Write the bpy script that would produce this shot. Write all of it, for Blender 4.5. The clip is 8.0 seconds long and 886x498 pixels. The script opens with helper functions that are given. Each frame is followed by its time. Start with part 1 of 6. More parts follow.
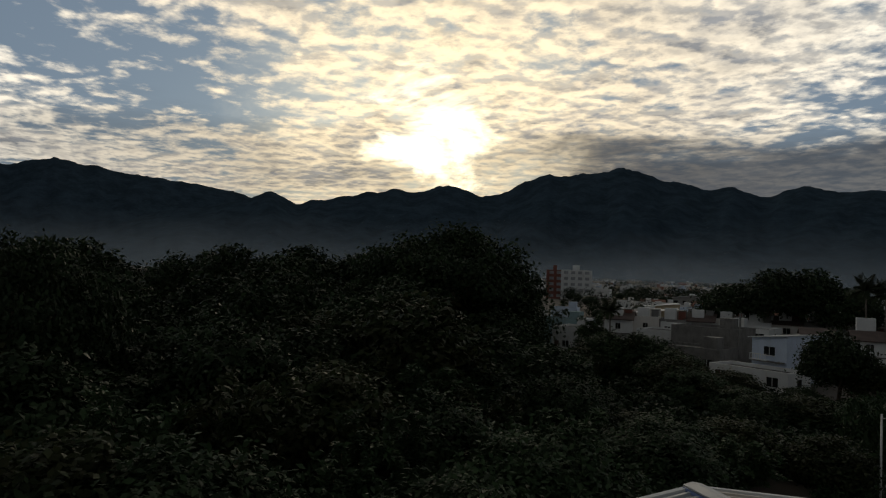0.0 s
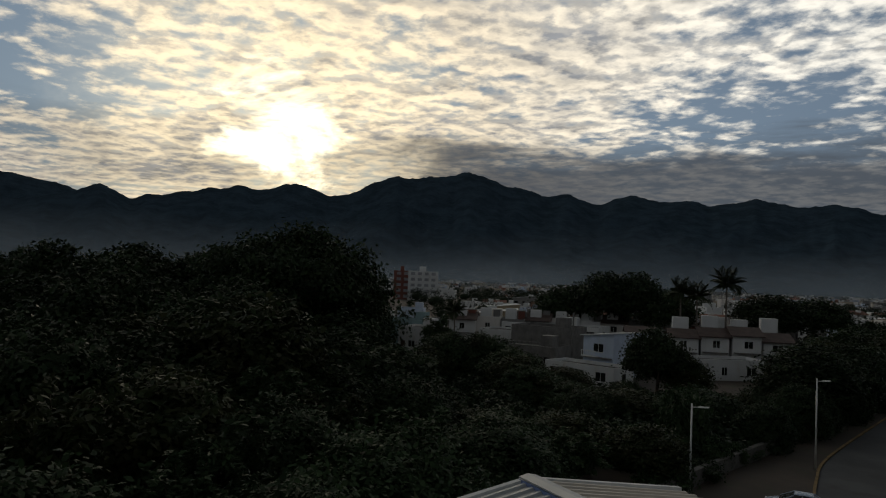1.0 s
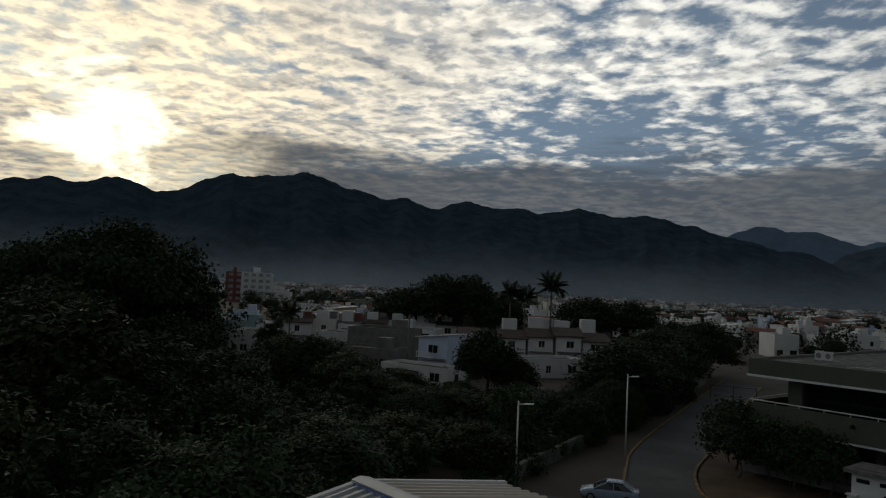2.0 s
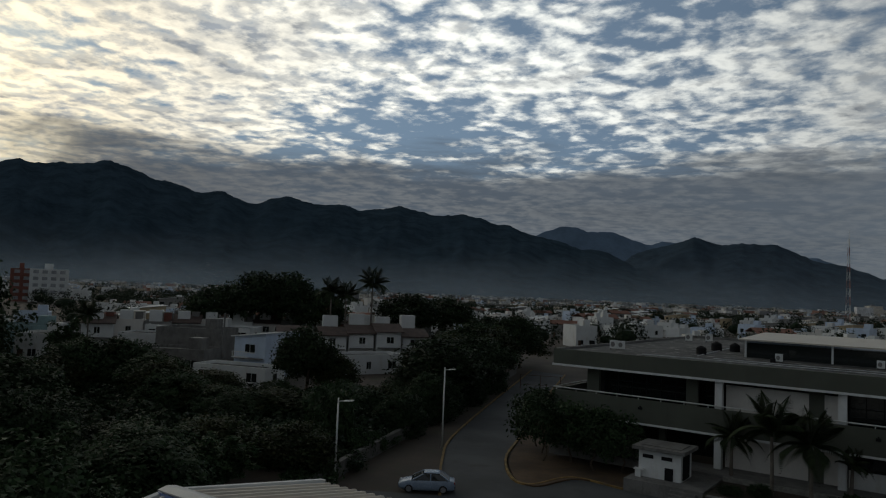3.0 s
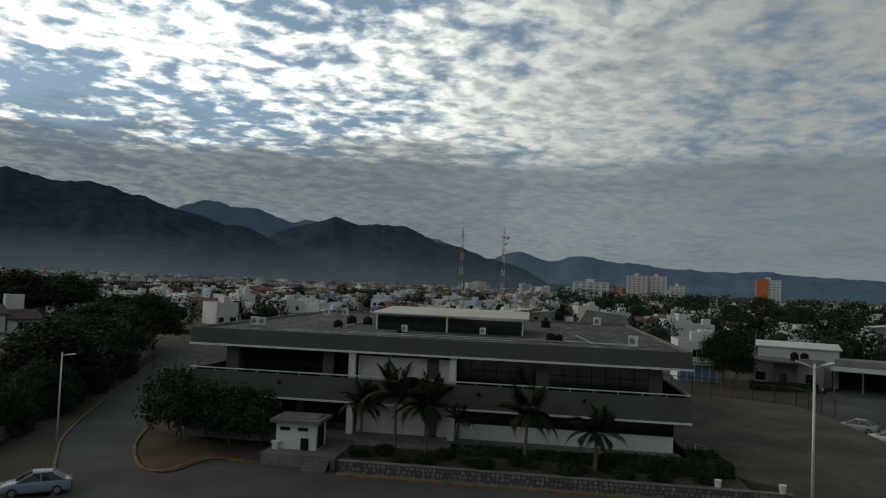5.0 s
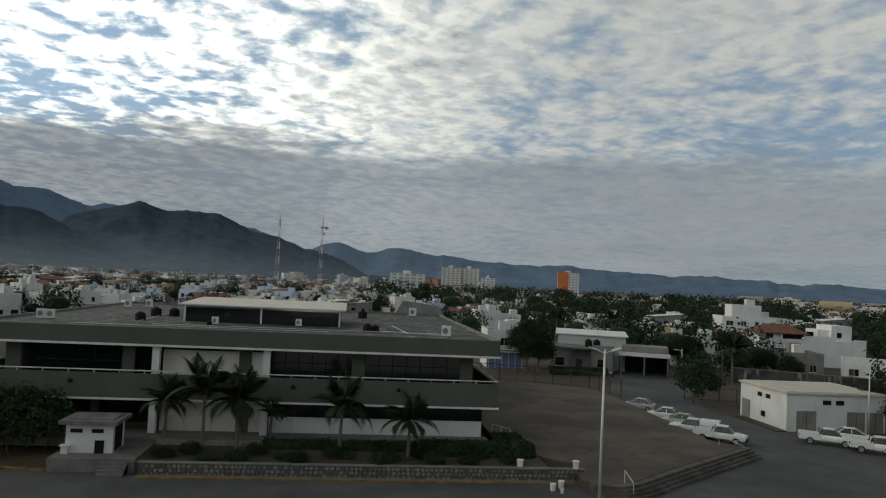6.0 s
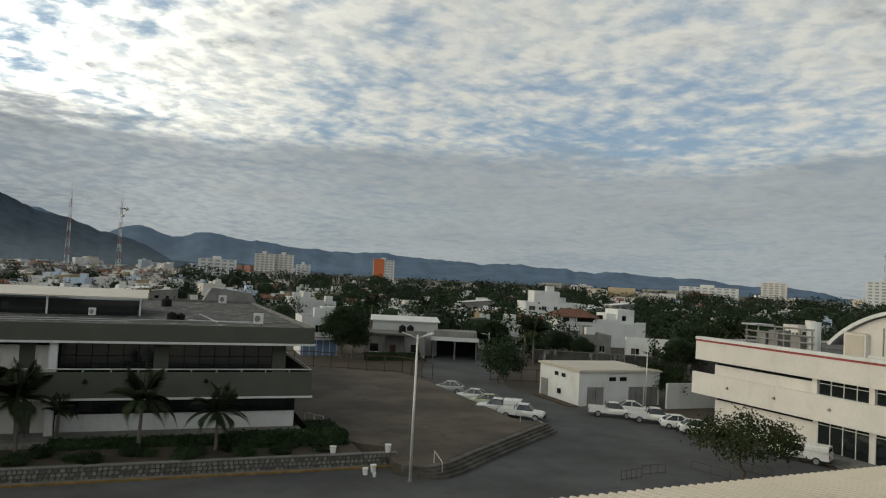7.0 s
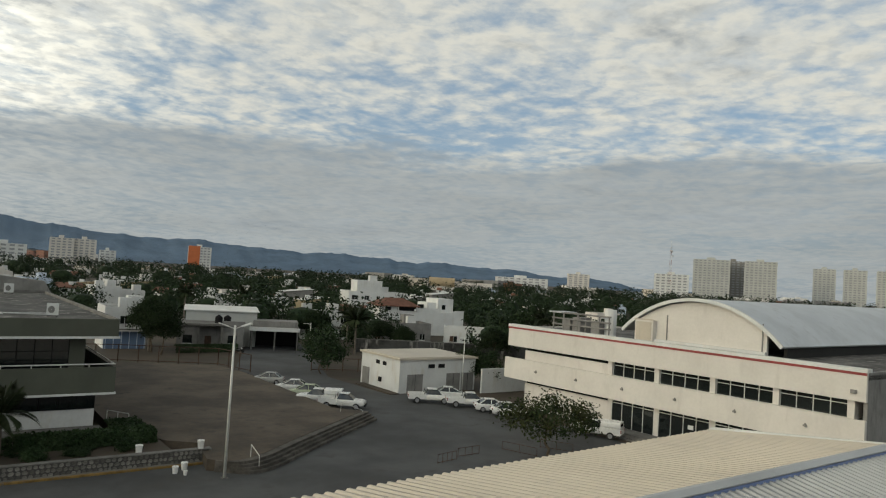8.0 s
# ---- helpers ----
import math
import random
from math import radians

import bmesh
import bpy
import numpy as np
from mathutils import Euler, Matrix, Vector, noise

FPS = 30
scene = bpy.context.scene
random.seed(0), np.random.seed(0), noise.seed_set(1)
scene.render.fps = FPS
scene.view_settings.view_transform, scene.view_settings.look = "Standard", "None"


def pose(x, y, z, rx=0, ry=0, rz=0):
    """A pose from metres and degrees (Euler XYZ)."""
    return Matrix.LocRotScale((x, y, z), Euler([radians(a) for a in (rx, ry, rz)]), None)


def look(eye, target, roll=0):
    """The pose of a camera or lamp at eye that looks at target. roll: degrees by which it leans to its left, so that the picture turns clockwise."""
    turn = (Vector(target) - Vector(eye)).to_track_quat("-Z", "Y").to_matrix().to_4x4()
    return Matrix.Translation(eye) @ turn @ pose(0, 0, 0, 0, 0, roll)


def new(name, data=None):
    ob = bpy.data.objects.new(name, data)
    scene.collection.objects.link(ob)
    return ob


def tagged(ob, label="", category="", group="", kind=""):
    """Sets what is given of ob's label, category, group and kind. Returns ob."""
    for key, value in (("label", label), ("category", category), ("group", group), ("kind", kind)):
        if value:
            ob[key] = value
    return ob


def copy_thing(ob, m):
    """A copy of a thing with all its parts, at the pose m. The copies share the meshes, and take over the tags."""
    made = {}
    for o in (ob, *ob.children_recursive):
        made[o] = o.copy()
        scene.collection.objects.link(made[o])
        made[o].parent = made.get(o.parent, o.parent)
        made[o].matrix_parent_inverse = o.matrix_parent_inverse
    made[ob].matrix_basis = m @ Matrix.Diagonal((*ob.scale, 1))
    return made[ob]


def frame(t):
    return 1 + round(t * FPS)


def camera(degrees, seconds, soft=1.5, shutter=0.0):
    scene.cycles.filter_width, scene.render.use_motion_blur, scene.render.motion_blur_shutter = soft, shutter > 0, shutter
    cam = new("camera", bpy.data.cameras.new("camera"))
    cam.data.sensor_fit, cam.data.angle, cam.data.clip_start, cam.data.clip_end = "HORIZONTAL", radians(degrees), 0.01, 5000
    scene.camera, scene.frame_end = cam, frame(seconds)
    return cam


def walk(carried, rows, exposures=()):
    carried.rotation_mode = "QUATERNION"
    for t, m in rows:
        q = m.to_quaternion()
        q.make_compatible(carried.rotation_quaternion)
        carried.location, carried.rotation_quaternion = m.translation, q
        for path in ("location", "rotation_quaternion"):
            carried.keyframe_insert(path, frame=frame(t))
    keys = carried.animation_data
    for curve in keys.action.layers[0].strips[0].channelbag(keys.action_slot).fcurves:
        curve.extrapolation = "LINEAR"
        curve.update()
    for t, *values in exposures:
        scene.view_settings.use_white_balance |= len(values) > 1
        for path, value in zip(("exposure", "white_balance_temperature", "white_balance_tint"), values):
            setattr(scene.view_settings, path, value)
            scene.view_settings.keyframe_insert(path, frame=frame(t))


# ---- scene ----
# camera: turned by hand on a rooftop, the phone an arm's length from the pivot
cam = camera(64.0, 8.0, soft=1.15)
EYE, ARM = 15.0, 0.12
ROWS = [
    (0.0, 75.48, 1.76, 1.94),
    (0.5, 69.38, 2.06, 2.02),
    (1.0, 63.25, 2.27, 2.35),
    (2.5, 43.18, 3.33, 2.62),
    (3.0, 35.85, 3.40, 2.35),
    (3.5, 28.75, 3.39, 2.37),
    (4.0, 21.85, 3.30, 2.59),
    (4.5, 14.75, 3.05, 2.44),
    (6.0, -7.05, 2.62, 2.80),
    (6.5, -14.46, 2.49, 3.06),
    (7.0, -21.85, 2.31, 3.04),
    (7.5, -29.21, 2.18, 3.15),
    (8.0, -36.05, 2.26, 3.49),
]


def stand(yaw, pitch, roll):
    a = radians(yaw)
    return pose(-ARM * math.sin(a), ARM * math.cos(a), EYE, 90 + pitch, 0, yaw) @ pose(0, 0, 0, 0, 0, roll)


STOPS = [(0.0, -1.75, 6600, 9), (1.0, -1.8, 6450, 9), (2.5, -1.75, 6150, 7), (3.5, -1.42, 6050, 5), (4.5, -1.15, 6200, 3), (6.0, -0.40, 6450, 4), (6.5, -0.22, 6600, 4), (7.0, -0.13, 6700, 4), (8.0, -0.04, 6800, 4)]
walk(cam, [(t, stand(yaw, pitch, roll)) for t, yaw, pitch, roll in ROWS], STOPS)
# ---- daylight: a low sun veiled by cloud, and a broken altocumulus sky ----
SUN_AZ, SUN_EL = 77.0, 10.5
SUN_DIR = Vector((-math.sin(radians(SUN_AZ)) * math.cos(radians(SUN_EL)), math.cos(radians(SUN_AZ)) * math.cos(radians(SUN_EL)), math.sin(radians(SUN_EL))))


class Nodes:
    """A small writer of node trees."""

    def __init__(self, tree):
        self.tree = tree
        tree.nodes.clear()

    def add(self, kind, **values):
        n = self.tree.nodes.new(kind)
        for key, v in values.items():
            if key == "op":
                n.operation = v
            elif key == "clamp":
                n.use_clamp = v
        return n

    def put(self, sock, v):
        if isinstance(v, bpy.types.NodeSocket):
            self.tree.links.new(v, sock)
        else:
            sock.default_value = v

    def math(self, op, a, b=0.0, clamp=False):
        n = self.add("ShaderNodeMath", op=op, clamp=clamp)
        self.put(n.inputs[0], a)
        self.put(n.inputs[1], b)
        return n.outputs[0]

    def vec(self, op, a, b=(0, 0, 0)):
        n = self.add("ShaderNodeVectorMath", op=op)
        self.put(n.inputs[0], a)
        self.put(n.inputs[1], b)
        return n.outputs["Value"] if op in ("DOT_PRODUCT", "LENGTH") else n.outputs[0]

    def scale(self, a, f):
        n = self.add("ShaderNodeVectorMath", op="SCALE")
        self.put(n.inputs[0], a)
        self.put(n.inputs["Scale"], f)
        return n.outputs[0]

    def noise(self, vector, scale, detail=3.0, rough=0.55, distort=0.0):
        n = self.add("ShaderNodeTexNoise")
        self.put(n.inputs["Vector"], vector)
        self.put(n.inputs["Scale"], scale)
        self.put(n.inputs["Detail"], detail)
        self.put(n.inputs["Roughness"], rough)
        self.put(n.inputs["Distortion"], distort)
        return n.outputs["Fac"]

    def cells(self, vector, scale, smooth=0.6):
        n = self.add("ShaderNodeTexVoronoi")
        n.feature = "SMOOTH_F1"
        self.put(n.inputs["Vector"], vector)
        self.put(n.inputs["Scale"], scale)
        self.put(n.inputs["Smoothness"], smooth)
        return n.outputs["Distance"]

    def ramp(self, v, a, b, lo=0.0, hi=1.0):
        n = self.add("ShaderNodeMapRange")
        n.interpolation_type = "SMOOTHSTEP"
        for i, x in enumerate((v, a, b, lo, hi)):
            self.put(n.inputs[i], x)
        return n.outputs[0]

    def mix(self, f, a, b, blend="MIX"):
        n = self.add("ShaderNodeMix")
        n.data_type, n.blend_type = "RGBA", blend
        self.put(n.inputs[0], f)
        self.put(n.inputs[6], a)
        self.put(n.inputs[7], b)
        return n.outputs[2]


def make_world():
    world = bpy.data.worlds.new("sky")
    scene.world = world
    world.use_nodes = True
    k = Nodes(world.node_tree)
    way = k.add("ShaderNodeTexCoord").outputs["Generated"]
    sky = k.add("ShaderNodeTexSky")
    sky.sky_type, sky.sun_disc = "NISHITA", False
    sky.sun_elevation, sky.sun_rotation = radians(SUN_EL), radians(-SUN_AZ)
    sky.air_density, sky.dust_density = 1.0, 1.5
    split = k.add("ShaderNodeSeparateXYZ")
    k.put(split.inputs[0], way)
    up = k.math("MAXIMUM", split.outputs[2], 0.0)
    # the cloud sheet, seen in perspective
    flat = k.add("ShaderNodeCombineXYZ")
    deep = k.math("ADD", up, 0.10)
    k.put(flat.inputs[0], k.math("DIVIDE", split.outputs[0], deep))
    k.put(flat.inputs[1], k.math("DIVIDE", split.outputs[1], deep))
    p = flat.outputs[0]
    toward = k.vec("DOT_PRODUCT", way, tuple(SUN_DIR))
    near = k.math("MAXIMUM", toward, 0.0)
    # the sun's glare comes ragged through the clouds
    torn = k.noise(k.vec("MULTIPLY", way, (7.0, 7.0, 14.0)), 1.0, 5.0, 0.62, 0.5)
    through_cloud = k.math("ADD", toward, k.math("MULTIPLY", k.math("SUBTRACT", torn, 0.52), 0.026))
    core = k.ramp(through_cloud, 0.9955, 1.0040)
    halo = k.ramp(k.math("ADD", toward, k.math("MULTIPLY", k.math("SUBTRACT", torn, 0.5), 0.05)), 0.955, 1.0)
    warm = k.math("POWER", near, 7.0)
    wide = k.math("POWER", k.ramp(toward, -0.12, 0.94), 1.2)
    # broken clouds: large patches, rounded cells in them, and a fine fleece
    drift = k.add("ShaderNodeTexNoise")
    k.put(drift.inputs["Vector"], p)
    k.put(drift.inputs["Scale"], 2.6)
    k.put(drift.inputs["Detail"], 5.0)
    bend = k.scale(k.vec("SUBTRACT", drift.outputs["Color"], (0.5, 0.5, 0.5)), 0.42)
    big = k.noise(p, 0.55, 4.0, 0.5, 0.3)

    def mass(q):
        """How much cloud stands at a place of the sheet."""
        bent = k.vec("ADD", q, bend)
        cell = k.noise(q, 2.4, 3.0, 0.55, 0.2)
        fine = k.noise(q, 8.0, 7.0, 0.62, 0.15)
        puff = k.math("SUBTRACT", 0.42, k.cells(bent, 7.5, 0.25))
        small = k.math("SUBTRACT", 0.40, k.cells(bent, 17.0, 0.3))
        fleece = k.math("MULTIPLY", k.math("SUBTRACT", fine, 0.5), 0.86)
        lumps = k.math("ADD", k.math("MULTIPLY", puff, 0.30), k.math("MULTIPLY", small, 0.12))
        return k.math("ADD", k.math("MULTIPLY", cell, 0.60), k.math("ADD", fleece, lumps))

    here = mass(p)
    sunward = k.vec("ADD", p, (-0.055 * math.sin(radians(SUN_AZ)), 0.055 * math.cos(radians(SUN_AZ)), 0.0))
    facing = k.ramp(k.math("SUBTRACT", here, mass(sunward)), -0.17, 0.17)
    body = k.math("ADD", k.math("MULTIPLY", big, 1.0), here)
    cover = k.ramp(k.math("ADD", body, k.math("ADD", k.math("MULTIPLY", k.math("SUBTRACT", big, 0.5), 0.4), k.ramp(wide, 0.0, 0.5, 0.12, 0.02))), k.ramp(wide, 0.0, 0.6, 0.46, 0.60), k.ramp(wide, 0.0, 0.6, 1.08, 0.93))
    thick = k.ramp(k.math("ADD", body, k.math("MULTIPLY", k.math("SUBTRACT", big, 0.5), 0.5)), 0.66, 1.22)
    thick = k.math("ADD", thick, k.math("MULTIPLY", k.math("SUBTRACT", 0.5, facing), k.ramp(wide, 0.0, 0.5, 0.65, 0.9)), clamp=True)
    # a grey bank low over the hills
    ragged = k.noise(k.vec("MULTIPLY", way, (2.2, 2.2, 14.0)), 1.6, 5.0, 0.62, 0.3)
    bank = k.math("MULTIPLY", k.ramp(k.math("ADD", up, k.math("MULTIPLY", k.math("SUBTRACT", ragged, 0.5), 0.12)), k.ramp(wide, 0.3, 0.9, 0.195, 0.208), 0.155), k.ramp(halo, 0.4, 0.98, 1.0, 0.5))
    beside = k.vec("DOT_PRODUCT", way, (-math.cos(radians(SUN_AZ)), -math.sin(radians(SUN_AZ)), 0.0))
    bank = k.math("MULTIPLY", bank, k.ramp(beside, 0.02, 0.30, 1.0, 0.4))
    streak = k.noise(k.vec("MULTIPLY", way, (3.0, 3.0, 20.0)), 1.5, 5.0, 0.6, 0.4)
    high = k.ramp(up, 0.42, 0.85, 1.0, 0.30)
    base = k.scale(sky.outputs[0], 0.085)
    blue = k.mix(1.0, base, (0.60, 0.86, 1.25, 1), "MULTIPLY")
    blue = k.mix(0.6, blue, k.mix(wide, (0.40, 0.52, 0.68, 1), (0.80, 1.04, 1.34, 1)))
    lit = k.mix(wide, (0.74, 0.72, 0.68, 1), (4.0, 3.85, 3.5, 1))
    lit = k.mix(warm, lit, (3.6, 2.9, 1.9, 1))
    dim = k.mix(wide, (0.44, 0.475, 0.525, 1), (1.0, 1.02, 1.06, 1))
    dim = k.scale(dim, k.ramp(k.noise(p, 5.0, 5.0, 0.65, 0.2), 0.32, 0.68, 0.80, 1.22))
    cloud = k.mix(thick, lit, dim)
    veil = k.mix(cover, blue, cloud)
    veil = k.mix(k.math("MULTIPLY", bank, k.ramp(wide, 0.02, 0.4, 0.76, 0.93)), veil, k.scale(k.mix(wide, (0.295, 0.33, 0.375, 1), (0.235, 0.265, 0.315, 1)), k.ramp(streak, 0.3, 0.7, 0.92, 1.10)))
    glow = k.mix(1.0, veil, k.scale((1.1, 0.88, 0.52), k.math("MULTIPLY", halo, k.ramp(thick, 0.0, 1.0, 1.0, 0.4))), "ADD")
    glow = k.mix(1.0, glow, k.scale((9.0, 7.8, 5.2), core), "ADD")
    glow = k.scale(glow, high)
    out = k.add("ShaderNodeBackground")
    k.put(out.inputs["Color"], glow)
    k.put(out.inputs["Strength"], 1.0)
    end = k.add("ShaderNodeOutputWorld")
    k.put(end.inputs[0], out.outputs[0])


make_world()
sun = new("sun", bpy.data.lights.new("sun", "SUN"))
sun.data.energy, sun.data.angle, sun.data.color = 0.6, radians(14), (1.0, 0.88, 0.70)
sun.matrix_world = look(SUN_DIR * 100, (0, 0, 0))
# ---- materials ----
def mat(name, color, rough=0.8, metal=0.0, vary=0.18, coarse=0.35, fine=6.0, bump=0.15, stain=None, each=0.0, spec=0.5):
    """A surface with large stains, fine grain and relief; each: how far single pieces differ."""
    m = bpy.data.materials.new(name)
    m.use_nodes = True
    k = Nodes(m.node_tree)
    at = k.add("ShaderNodeTexCoord").outputs["Object"]
    a, b = k.noise(at, coarse, 4.0, 0.6), k.noise(at, fine, 4.0, 0.6)
    c = (*color, 1)
    shade = k.math("ADD", k.ramp(a, 0.3, 0.7, 1 - vary, 1 + vary), k.ramp(b, 0.3, 0.7, -vary * 0.5, vary * 0.5))
    if each:
        r = k.add("ShaderNodeObjectInfo").outputs["Random"]
        shade = k.math("MULTIPLY", shade, k.ramp(r, 0.0, 1.0, 1 - each, 1 + each))
    tint = k.scale(c[:3], shade)
    if stain:
        tint = k.mix(k.ramp(k.noise(k.vec("MULTIPLY", at, (1, 1, 0.25)), coarse * 3.1, 5.0, 0.65), 0.52, 0.75), tint, (*stain, 1))
    s = k.add("ShaderNodeBsdfPrincipled")
    k.put(s.inputs["Base Color"], tint)
    k.put(s.inputs["Roughness"], k.ramp(b, 0.3, 0.7, max(0.02, rough - 0.08), min(1, rough + 0.08)))
    k.put(s.inputs["Metallic"], metal)
    k.put(s.inputs["Specular IOR Level"], spec)
    if bump:
        n = k.add("ShaderNodeBump")
        k.put(n.inputs["Strength"], bump)
        k.put(n.inputs["Distance"], 0.03)
        k.put(n.inputs["Height"], b)
        k.put(s.inputs["Normal"], n.outputs[0])
    end = k.add("ShaderNodeOutputMaterial")
    k.put(end.inputs[0], s.outputs[0])
    return m


def leaf_mat(name, color, other, through_=0.25):
    m = bpy.data.materials.new(name)
    m.use_nodes = True
    k = Nodes(m.node_tree)
    r = k.add("ShaderNodeNewGeometry").outputs["Random Per Island"]
    own = k.add("ShaderNodeObjectInfo").outputs["Random"]
    at = k.add("ShaderNodeTexCoord").outputs["Object"]
    tint = k.mix(k.ramp(k.noise(at, 0.6, 2.0), 0.35, 0.65), (*color, 1), (*other, 1))
    tint = k.scale(tint, k.math("MULTIPLY", k.ramp(r, 0, 1, 0.72, 1.28), k.ramp(own, 0, 1, 0.75, 1.25)))
    s = k.add("ShaderNodeBsdfPrincipled")
    k.put(s.inputs["Base Color"], tint)
    k.put(s.inputs["Roughness"], 0.6)
    k.put(s.inputs["Specular IOR Level"], 0.10)
    t = k.add("ShaderNodeBsdfTranslucent")
    k.put(t.inputs[0], tint)
    x = k.add("ShaderNodeMixShader")
    k.put(x.inputs[0], through_)
    k.put(x.inputs[1], s.outputs[0])
    k.put(x.inputs[2], t.outputs[0])
    end = k.add("ShaderNodeOutputMaterial")
    k.put(end.inputs[0], x.outputs[0])
    return m


M = {
    "earth": mat("earth", (0.055, 0.042, 0.030), 0.95, vary=0.35, coarse=0.08, fine=2.5, bump=0.4, stain=(0.04, 0.05, 0.022)),
    "asphalt": mat("asphalt", (0.061, 0.064, 0.067), 0.9, vary=0.34, coarse=0.12, fine=14, bump=0.25, stain=(0.048, 0.047, 0.046)),
    "court": mat("court", (0.080, 0.063, 0.046), 0.92, vary=0.42, coarse=0.16, fine=2.2, bump=0.3, stain=(0.040, 0.034, 0.027)),
    "concrete": mat("concrete", (0.16, 0.155, 0.145), 0.9, vary=0.22, coarse=0.6, fine=9, stain=(0.085, 0.082, 0.076)),
    "kerb": mat("kerb_paint", (0.20, 0.125, 0.035), 0.85, vary=0.35, coarse=1.0, fine=9, stain=(0.12, 0.105, 0.085)),
    "olive": mat("olive_paint", (0.082, 0.088, 0.068), 0.85, vary=0.1, coarse=0.3, fine=5, stain=(0.078, 0.080, 0.064)),
    "white": mat("white_paint", (0.64, 0.65, 0.64), 0.75, vary=0.07, coarse=0.3, fine=4, stain=(0.56, 0.54, 0.49)),
    "cream": mat("cream_paint", (0.64, 0.61, 0.565), 0.75, vary=0.05, coarse=0.25, fine=4, stain=(0.55, 0.52, 0.48)),
    "render_grey": mat("grey_render", (0.22, 0.215, 0.205), 0.9, vary=0.15, coarse=0.5, fine=6, stain=(0.14, 0.135, 0.13)),
    "glass": mat("dark_glass", (0.012, 0.016, 0.016), 0.08, vary=0.1, bump=0, spec=0.6),
    # near-black: the shade of deep rooms and recesses is in the colour
    "dark": mat("painted_shade", (0.016, 0.016, 0.015), 0.9, vary=0.2),
    "steps": mat("worn_steps", (0.085, 0.078, 0.068), 0.92, vary=0.4, coarse=0.8, fine=7, stain=(0.038, 0.035, 0.032)),
    "roof_old": mat("blackened_roof", (0.045, 0.045, 0.043), 0.9, vary=0.6, coarse=0.26, fine=2.4, bump=0.3, stain=(0.36, 0.345, 0.32)),
    "felt": mat("roof_felt", (0.075, 0.072, 0.068), 0.9, vary=0.6, coarse=0.30, fine=3, bump=0.3, stain=(0.30, 0.285, 0.26)),
    "steel": mat("galvanised", (0.48, 0.49, 0.50), 0.45, 0.6, vary=0.12, coarse=1, fine=8),
    "pole": mat("pole_paint", (0.60, 0.60, 0.57), 0.5, 0.2, vary=0.1, coarse=1.5, fine=9),
    "sheet_cream": mat("cream_roof_sheet", (0.50, 0.45, 0.37), 0.5, 0.0, vary=0.06, coarse=0.3, fine=3, bump=0.05, stain=(0.42, 0.38, 0.32)),
    "sheet_grey": mat("grey_roof_sheet", (0.42, 0.43, 0.43), 0.42, 0.3, vary=0.08, coarse=0.3, fine=3, bump=0.05, stain=(0.33, 0.33, 0.32)),
    "sheet_blue": mat("blue_ridge_cap", (0.16, 0.22, 0.40), 0.45, 0.2, vary=0.08),
    "vault": mat("vault_sheet", (0.52, 0.55, 0.58), 0.5, 0.15, vary=0.08, coarse=0.2, fine=3, bump=0.05, stain=(0.44, 0.46, 0.48)),
    "red": mat("red_stripe", (0.28, 0.05, 0.05), 0.7, vary=0.15),
    "black": mat("black_plastic", (0.012, 0.012, 0.013), 0.8, vary=0.15, spec=0.15),
    "stone": mat("rubble_stone", (0.16, 0.155, 0.14), 0.92, vary=0.3, coarse=1.5, fine=8, bump=0.4, each=0.4),
    "mortar": mat("mortar", (0.075, 0.072, 0.068), 0.95, vary=0.2),
    "bark": mat("bark", (0.11, 0.085, 0.06), 0.95, vary=0.3, coarse=1.5, fine=12, bump=0.5),
    "palm_bark": mat("palm_bark", (0.14, 0.12, 0.10), 0.95, vary=0.25, coarse=1.5, fine=12, bump=0.4),
    "tile": mat("terracotta", (0.17, 0.075, 0.048), 0.85, vary=0.25, coarse=0.8, fine=7, each=0.2),
    "tile_dark": mat("dark_brown_tiles", (0.075, 0.050, 0.042), 0.85, vary=0.25, coarse=0.8, fine=7),
    "pale_grey": mat("pale_grey_wall", (0.46, 0.47, 0.45), 0.85, vary=0.08, coarse=0.1, fine=1.0),
    "rust": mat("rusty_steel", (0.09, 0.055, 0.038), 0.8, 0.3, vary=0.3, coarse=2, fine=10),
    "brick_red": mat("red_wall", (0.20, 0.075, 0.055), 0.85, vary=0.15),
    "pale_blue": mat("pale_blue_wall", (0.52, 0.60, 0.72), 0.8, vary=0.1, stain=(0.45, 0.51, 0.60)),
    # forest blued and lightened: the air's haze is mixed into its base colour
    "hill": mat("hazed_forest", (0.036, 0.057, 0.077), 1.0, vary=0.22, coarse=0.012, fine=0.06, bump=0, spec=0.0),
    # paler and bluer than the main range: haze of distance put into the colour
    "hill_mid": mat("hazed_mid_hill", (0.046, 0.066, 0.088), 1.0, vary=0.2, coarse=0.012, fine=0.06, bump=0, spec=0.0),
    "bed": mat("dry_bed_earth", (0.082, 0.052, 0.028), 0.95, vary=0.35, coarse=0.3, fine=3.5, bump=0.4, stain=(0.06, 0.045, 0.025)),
    # pale blue is painted haze, not the slopes' own colour
    "hill_far": mat("hazed_far_hill", (0.12, 0.17, 0.24), 1.0, vary=0.12, coarse=0.008, fine=0.05, bump=0, spec=0.0),
}
LEAF = {
    "deep": leaf_mat("deep_leaves", (0.015, 0.027, 0.012), (0.025, 0.040, 0.016), 0.08),
    "vine": leaf_mat("vine_leaves", (0.022, 0.042, 0.017), (0.038, 0.062, 0.027), 0.08),
    "warm": leaf_mat("warm_leaves", (0.034, 0.038, 0.015), (0.020, 0.033, 0.012), 0.08),
    "palm": leaf_mat("palm_leaves", (0.022, 0.034, 0.015), (0.036, 0.046, 0.021), 0.15),
}


